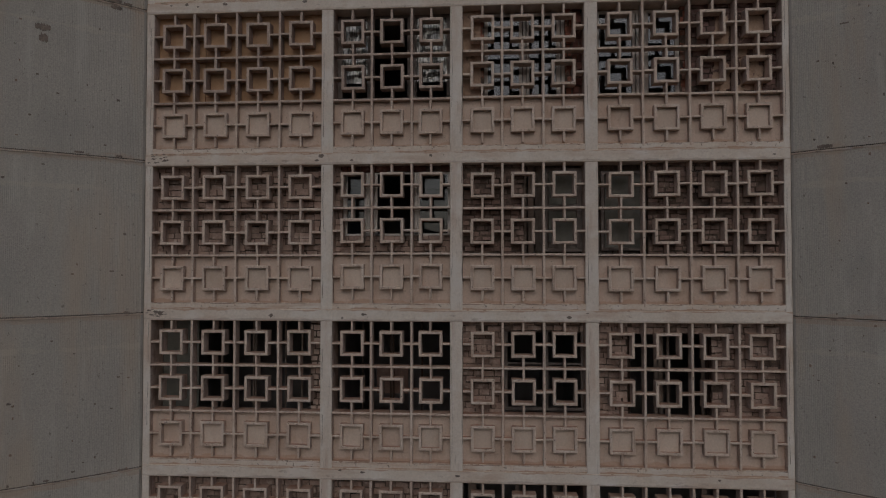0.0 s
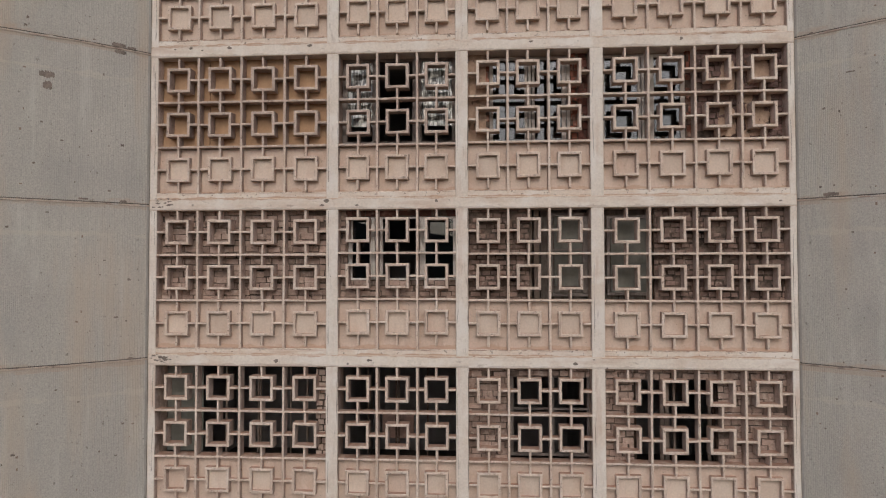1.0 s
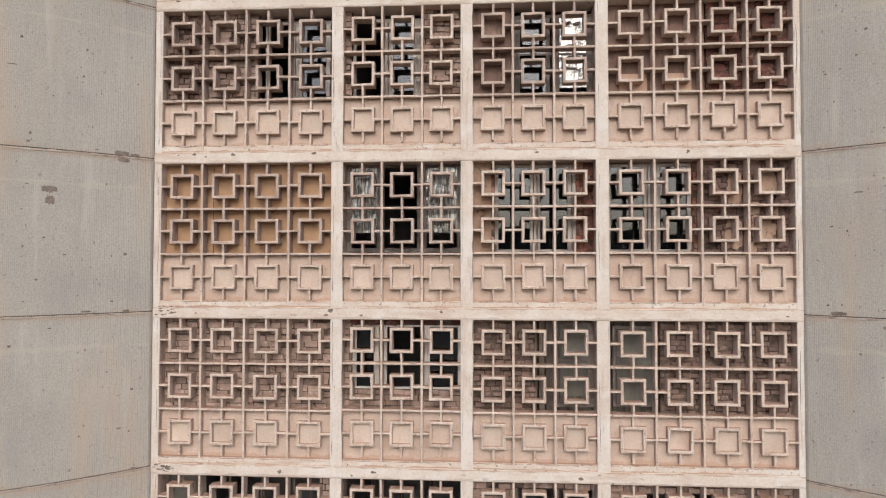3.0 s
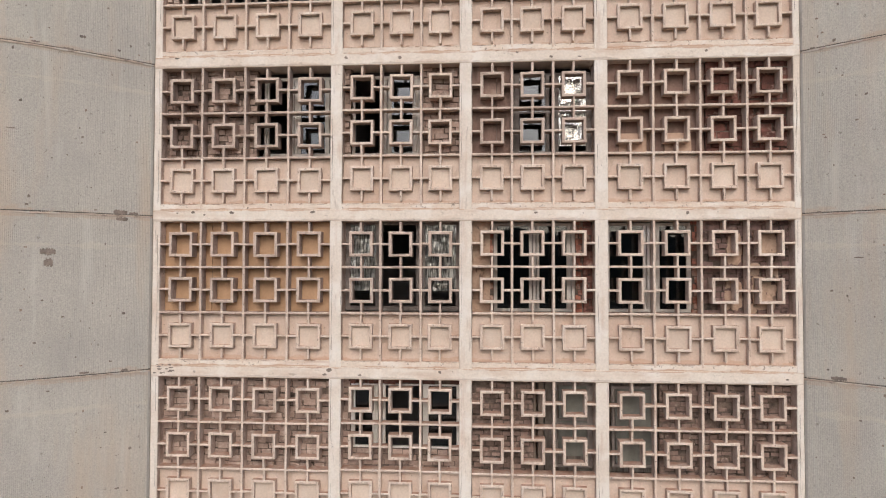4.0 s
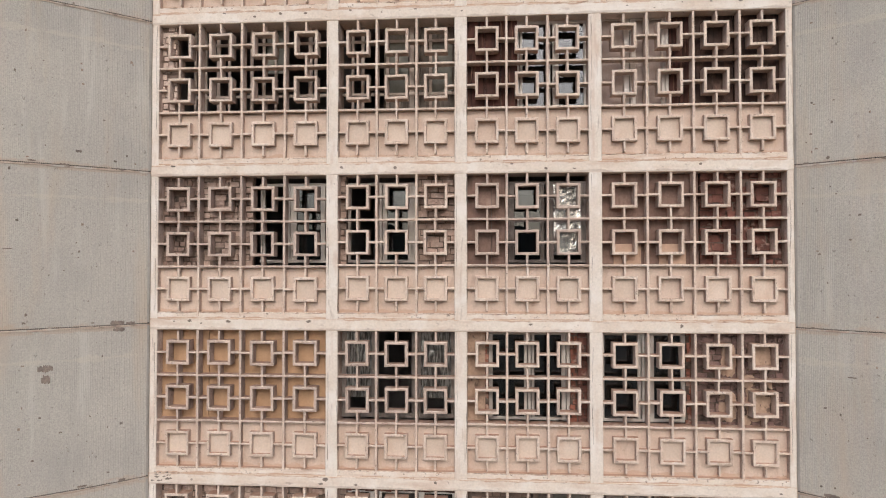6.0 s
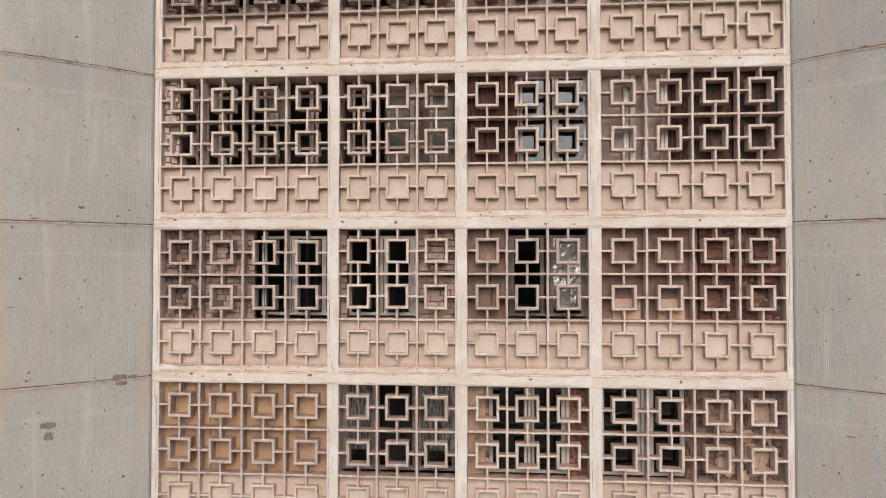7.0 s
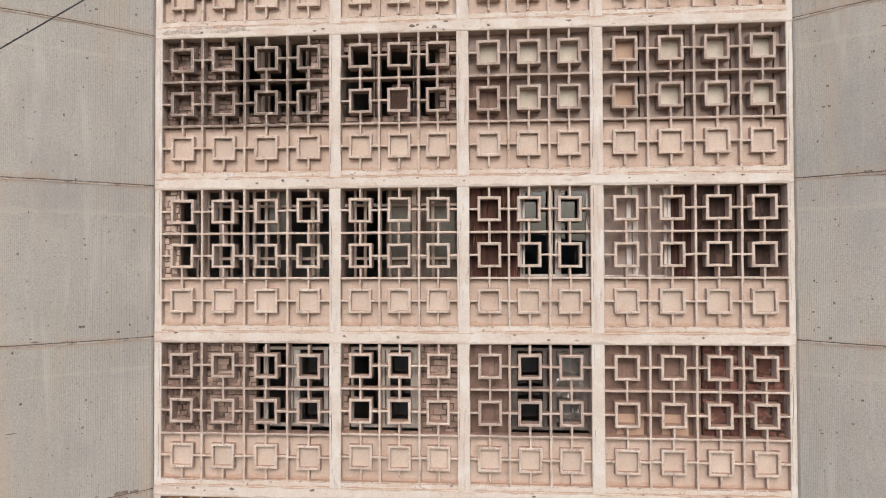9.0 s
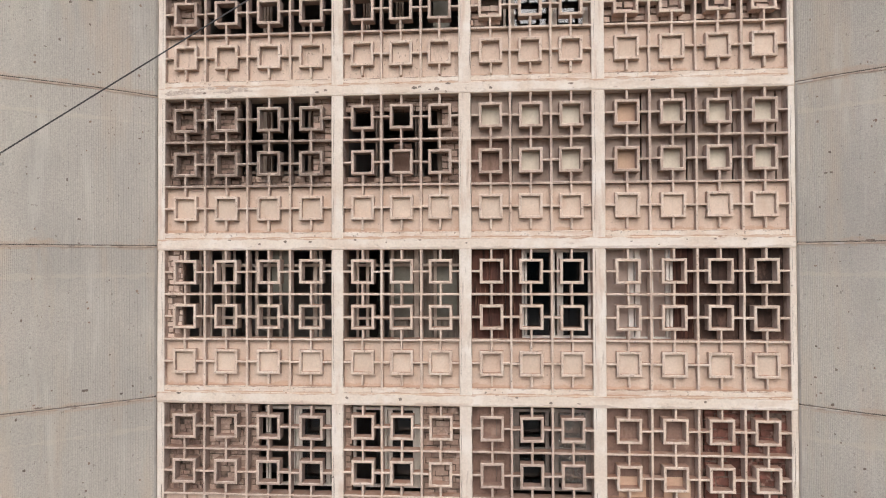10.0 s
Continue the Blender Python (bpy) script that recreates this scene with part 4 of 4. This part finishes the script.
# row 2
window(2, -2.66, B[1][1], [(-2.66, -2.58), (-2.24, -2.13), (-2.05, -1.98), (-1.25, -1.14), (-0.60, -0.535)], PALER_FRAME,
       "white painted timber window frame with glass and black openings", ["glass", "", "", "glass"], y=0.29, low=0.40, high=0.14)
slats(2, "splintered timber posts beside rough bricks", OLD_WOOD, [(0.88, 0.94), (0.97, 1.08)], y=0.42)
board(2, 1.10, B[2][1], STAINED_BOARD, "brown stained boards round a window frame", y=0.44, seams=(1.24, 1.96))
board(2, B[3][0], 3.22, STAINED_BOARD, "brown stained boards round a window frame", y=0.46, seams=(2.40, 2.80))
window(2, 1.27, B[2][1], [(1.27, 1.34), (1.90, 2.02)], GREY_FRAME, "grey window frame closed with a dull green board", [""], low=0.1, rails=(top_of(2) - 0.8, top_of(2) - 0.88))
board(2, 1.36, 1.92, GREEN_BOARD, "dull grey green board in a window frame", y=0.40, low=0.3, high=0.12)
board(2, 2.44, 3.16, GREEN_BOARD, "dull grey green board closing an opening", y=0.40, low=0.15, high=0.2)
window(2, 2.36, 3.22, [(2.36, 2.42), (3.15, 3.22)], GREY_FRAME, "grey timber frame round a dull green board", [""], low=0.12, high=0.16)
# row 3
board(3, *B[0], PLYWOOD, "ochre plywood sheets closing the whole opening", seams=(-5.45, -4.72, -3.86), gap=0.012)
window(3, *B[1], [(B[1][0], -2.70), (-2.20, -2.06), (-1.40, -1.22), (-0.62, B[1][1])], GREY_FRAME,
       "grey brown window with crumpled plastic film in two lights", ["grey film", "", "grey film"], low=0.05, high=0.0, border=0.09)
board(3, B[2][0], 0.05, OLD_PLASTER, "pinkish plaster jamb with broken edge", y=0.250, category="wall patch")
window(3, 0.12, 1.69, [(0.12, 0.19), (0.80, 0.86), (0.875, 0.93), (0.945, 1.00), (1.52, 1.60), (1.615, 1.69)], WHITE_FRAME, FRAME_LABEL, ["glass", "", "", "glass", ""], low=0.05, high=0.06)
window(3, B[3][0], 3.86, [(B[3][0], 2.34), (2.97, 3.03), (3.045, 3.10), (3.20, 3.28), (3.78, 3.87)], WHITE_FRAME, FRAME_LABEL, ["glass", "", "", "glass"], low=0.05, high=0.06)
for n, (x, down, w, h) in enumerate(((4.62, 0.55, 0.30, 0.62), (4.60, 1.40, 0.34, 0.60), (5.17, 0.48, 0.46, 0.56), (5.16, 1.36, 0.50, 0.66), (4.98, 0.92, 0.22, 0.26), (4.92, 1.66, 0.20, 0.20), (5.34, 1.02, 0.16, 0.40))):
    plaster(x, top_of(3) - down, w, h, 0.222, n)
# row 4
window(4, -4.48, B[0][1], [(-4.46, -4.42), (-4.405, -4.37), (-3.98, -3.86), (-3.845, -3.72), (-3.23, -3.14)], WHITE_FRAME, FRAME_LABEL, ["", "", "", "glass"], low=0.08, high=0.15)
window(4, -2.69, -1.33, [(-2.68, -2.62), (-2.08, -1.99), (-1.975, -1.89), (-1.48, -1.33)], WHITE_FRAME, FRAME_LABEL, ["", "", "glass"], low=0.08, high=0.15)
board(4, B[2][0], 0.49, BROWN_BOARD, "brown cardboard sheets closing part of the opening", seams=(0.17,))
window(4, 0.49, B[2][1], [(0.50, 0.62), (1.12, 1.20), (1.30, 1.38), (1.90, 2.03)], GREY_FRAME,
       "grey window frame with glass and bright crumpled plastic film", ["glass", "", "film"], low=0.08, high=0.15, rails=(top_of(4) - 0.9,))
board(4, B[3][0], 4.10, BROWN_BOARD, "smooth brown plaster closing the opening", seams=(3.13,), gap=0.004, y=0.245)
board(4, 2.5, 3.02, TAN_BOARD, "pale board leaning behind the screen", y=0.217, low=0.0, high=1.38)
board(4, 3.35, 3.85, TAN_BOARD, "pale board leaning behind the screen", y=0.217, low=0.0, high=1.38)
# row 5
Z5 = top_of(5)
LATTICE = "grey weathered timber lattice in a dark opening"
slats(5, LATTICE, LATTICE_WOOD, [(-5.87, -5.82), (-5.65, -5.60), (-5.40, -5.33), (-5.16, -5.11), (-4.70, -4.64), (-4.45, -4.39), (-4.20, -4.15), (-3.50, -3.42), (-3.38, -3.32)],
      y=0.37, rails=[(-6.0, B[0][1], Z5 - 0.32), (-6.0, B[0][1], Z5 - 1.38)])
board(5, -4.38, -3.95, GREEN_BOARD, "dull board behind the timber lattice", y=0.44, low=0.9)
slats(5, LATTICE, LATTICE_WOOD, [(-2.62, -2.57), (-2.42, -2.36), (-1.92, -1.86), (-1.45, -1.36), (-1.34, -1.30), (-1.06, -1.00)],
      y=0.37, rails=[(B[1][0], B[1][1], Z5 - 0.32), (B[1][0], B[1][1], Z5 - 1.38)])
board(5, -1.98, B[1][1], STAINED_BOARD, "brown stained grey boards behind a timber lattice", y=0.46, seams=(-1.62, -1.24, -0.9))
board(5, -1.86, -1.48, GREEN_BOARD, "dull grey green pane in a timber frame", y=0.43, low=0.45, high=0.36)
board(5, -1.00, -0.60, GREEN_BOARD, "stained grey green pane in a timber frame", y=0.43, low=0.45, high=0.36)
board(5, B[2][0], 0.68, RED_WOOD, "dark red stained boards with dark streaks", seams=(0.05, 0.36), y=0.240)
window(5, 0.66, B[2][1], [(0.67, 0.72), (0.735, 0.78), (1.23, 1.32), (1.36, 1.48), (1.96, 2.02)], PALER_FRAME, FRAME_LABEL, ["", "glass", "", "glass"], y=0.280, low=0.04, high=0.04)
window(5, B[3][0], 3.62, [(B[3][0], 2.31), (2.73, 2.83), (2.85, 2.95), (3.10, 3.20), (3.44, 3.50), (3.51, 3.57)], PALER_FRAME,
       "white window frame with drawn pinkish blinds", ["cloth", "", "cloth", "cloth", ""], y=0.280, low=0.02, high=0.0)
board(5, 3.58, 4.02, RED_WOOD, "broken red brown plaster jamb", y=0.290, category="wall patch")
board(5, 4.02, B[3][1], DARK_PLASTER, "dark brown plaster closing the opening", seams=(4.78,), gap=0.02, y=0.270)
# row 6
slats(6, "dark timber posts in a dark opening", OLD_WOOD, [(-4.56, -4.47), (-4.40, -4.36), (-3.62, -3.56)], y=0.42, rails=[(-4.95, -3.46, top_of(6) - 1.45)])
slats(6, "brown timber jamb beside a dark opening", DARK_WOOD, [(-4.46, -4.41), (-3.55, -3.46)], y=0.43)
slats(6, "grey timber posts in a dark opening", OLD_WOOD, [(-2.23, -2.19), (-2.17, -2.13), (-1.43, -1.40), (-1.38, -1.34), (-0.98, -0.90)], y=0.42)
board(6, -1.86, -1.50, BROWN_BOARD, "small brown board in a dark opening", y=0.44, low=0.0, high=0.92)
board(6, *B[2], DULL_PANEL, "dull mauve brown boards closing the opening", seams=(0.5, 1.25), gap=0.015, y=0.245)
board(6, B[2][0], 0.47, BROWN_BOARD, "dull brown board behind the screen", y=0.223, high=0.92)
board(6, *B[3], DULL_PANEL, "dull mauve brown boards behind the boxes", y=0.245, seams=(2.98, 3.84, 4.70, 5.50), gap=0.03)
# row 7
slats(7, "grey timber planks in a dark opening", OLD_WOOD, [(-4.56, -4.50), (-4.49, -4.44), (-4.43, -4.38), (-3.75, -3.70), (-3.35, -3.3)], y=0.44)
slats(7, "grey timber planks in a dark opening", OLD_WOOD, [(-2.49, -2.45), (-2.43, -2.40), (-2.38, -2.35), (-1.82, -1.78), (-1.76, -1.72), (-1.70, -1.66)], y=0.44)
board(7, -1.06, -0.72, GREEN_BOARD, "dull grey board in a dark opening", y=0.44, low=0.1)
window(7, 0.30, B[2][1], [(0.34, 0.40), (0.48, 0.57), (1.29, 1.40), (1.90, 2.02)], WHITE_FRAME, "white window frame with blue grey glass", ["", "glass", "glass"], low=0.06)

# ---- cable across the upper part ----
curve = bpy.data.curves.new("cable", "CURVE")
curve.dimensions, curve.bevel_depth, curve.bevel_resolution = "3D", 0.0095, 2
line = curve.splines.new("POLY")
mid, way = Vector((-4.766, -4.808, 31.885)), Vector((0.767, 0.2397, 0.5952))
steps = 40
line.points.add(steps)
for k in range(steps + 1):
    s = -54 + 76 * k / steps
    line.points[k].co = (*(mid + way * s), 1)
curve.materials.append(CABLE)
tagged(new("cable", curve), "thin black cable slanting across in front of the facade", "cable")

# ---- bricks, wall by wall ----
brickwork(0, *B[0], BRICK_LABEL)
brickwork(0, *B[1], BRICK_LABEL)
brickwork(1, -3.30, B[0][1], "narrow strip of broken brick beside a dark opening", "rubble", y=0.300)
brickwork(1, B[2][0], 0.50, BRICK_LABEL)
brickwork(1, 0.50, B[2][1], "brick lintel over a dark window", high=0.0, low=1.60)
brickwork(1, B[3][0], 2.82, BRICK_LABEL)
brickwork(1, 4.36, B[3][1], BRICK_LABEL)
brickwork(1, 2.82, 4.36, "brick lintel over a dark opening", low=1.56)
brickwork(2, *B[0], BRICK_LABEL)
brickwork(2, B[1][0], -2.66, "narrow brick jamb beside a window", low=0.4)
brickwork(2, *B[1], "dark brick lintel over a black window", "red", low=1.66, y=0.26)
brickwork(2, *B[1], "low brick sill under a dark window", high=1.40, y=0.245)
brickwork(2, B[2][0], 0.88, "dusky brown brick infill with deep dark joints", "dusky")
brickwork(2, 3.22, B[3][1], "dusky brown brick infill with deep dark joints", "dusky")
brickwork(3, 1.68, 1.82, "broken orange red brick jamb beside a white window", "orange", y=0.300)
brickwork(3, 0.04, 0.12, "narrow broken orange red brick jamb beside a white window", "orange", y=0.280)
brickwork(3, 1.82, B[2][1], "brown brick jamb beside a white window", "red", y=0.300)
brickwork(3, 3.86, 4.04, "broken orange red brick jamb beside a white window", "orange", y=0.300)
brickwork(3, 4.04, B[3][1], "mauve brown brick infill under broken plaster", "brown", y=0.252)
brickwork(4, B[0][0], -5.66, "crumbling red brown rubble beside the brick infill", "crumbled")
brickwork(4, -5.66, -4.56, BRICK_LABEL)
brickwork(4, B[1][0], -2.68, "narrow brick jamb beside a white window")
brickwork(4, -1.30, B[1][1], BRICK_LABEL)
brickwork(4, 4.12, B[3][1], "dark red brown brick infill with smeared mortar", "red")
brickwork(5, B[0][0], -6.09, "narrow strip of small pale stones in thick mortar", "rubble", y=0.14, mortar=MORTAR_PINK)
brickwork(6, B[0][0], -4.95, "sooty clay brick infill with thick uneven mortar", "dusky")
brickwork(6, -3.46, B[0][1], BRICK_LABEL)
brickwork(6, -4.95, -3.46, "low brick sill in a dark opening", high=1.55, y=0.280)
brickwork(6, -0.88, B[1][1], BRICK_LABEL)
brickwork(6, B[1][0], -0.90, "brick lintel over a dark opening", low=1.52, y=0.280)
brickwork(6, B[1][0], -0.90, "low brick sill in a dark opening", high=1.6, y=0.280)
brickwork(7, B[0][0], -5.78, BRICK_LABEL)
brickwork(7, B[2][0], 0.30, "pale plastered block infill", "pale")
brickwork(7, *B[3], "pale pink plastered block infill with dark joints", "pale", y=0.245)
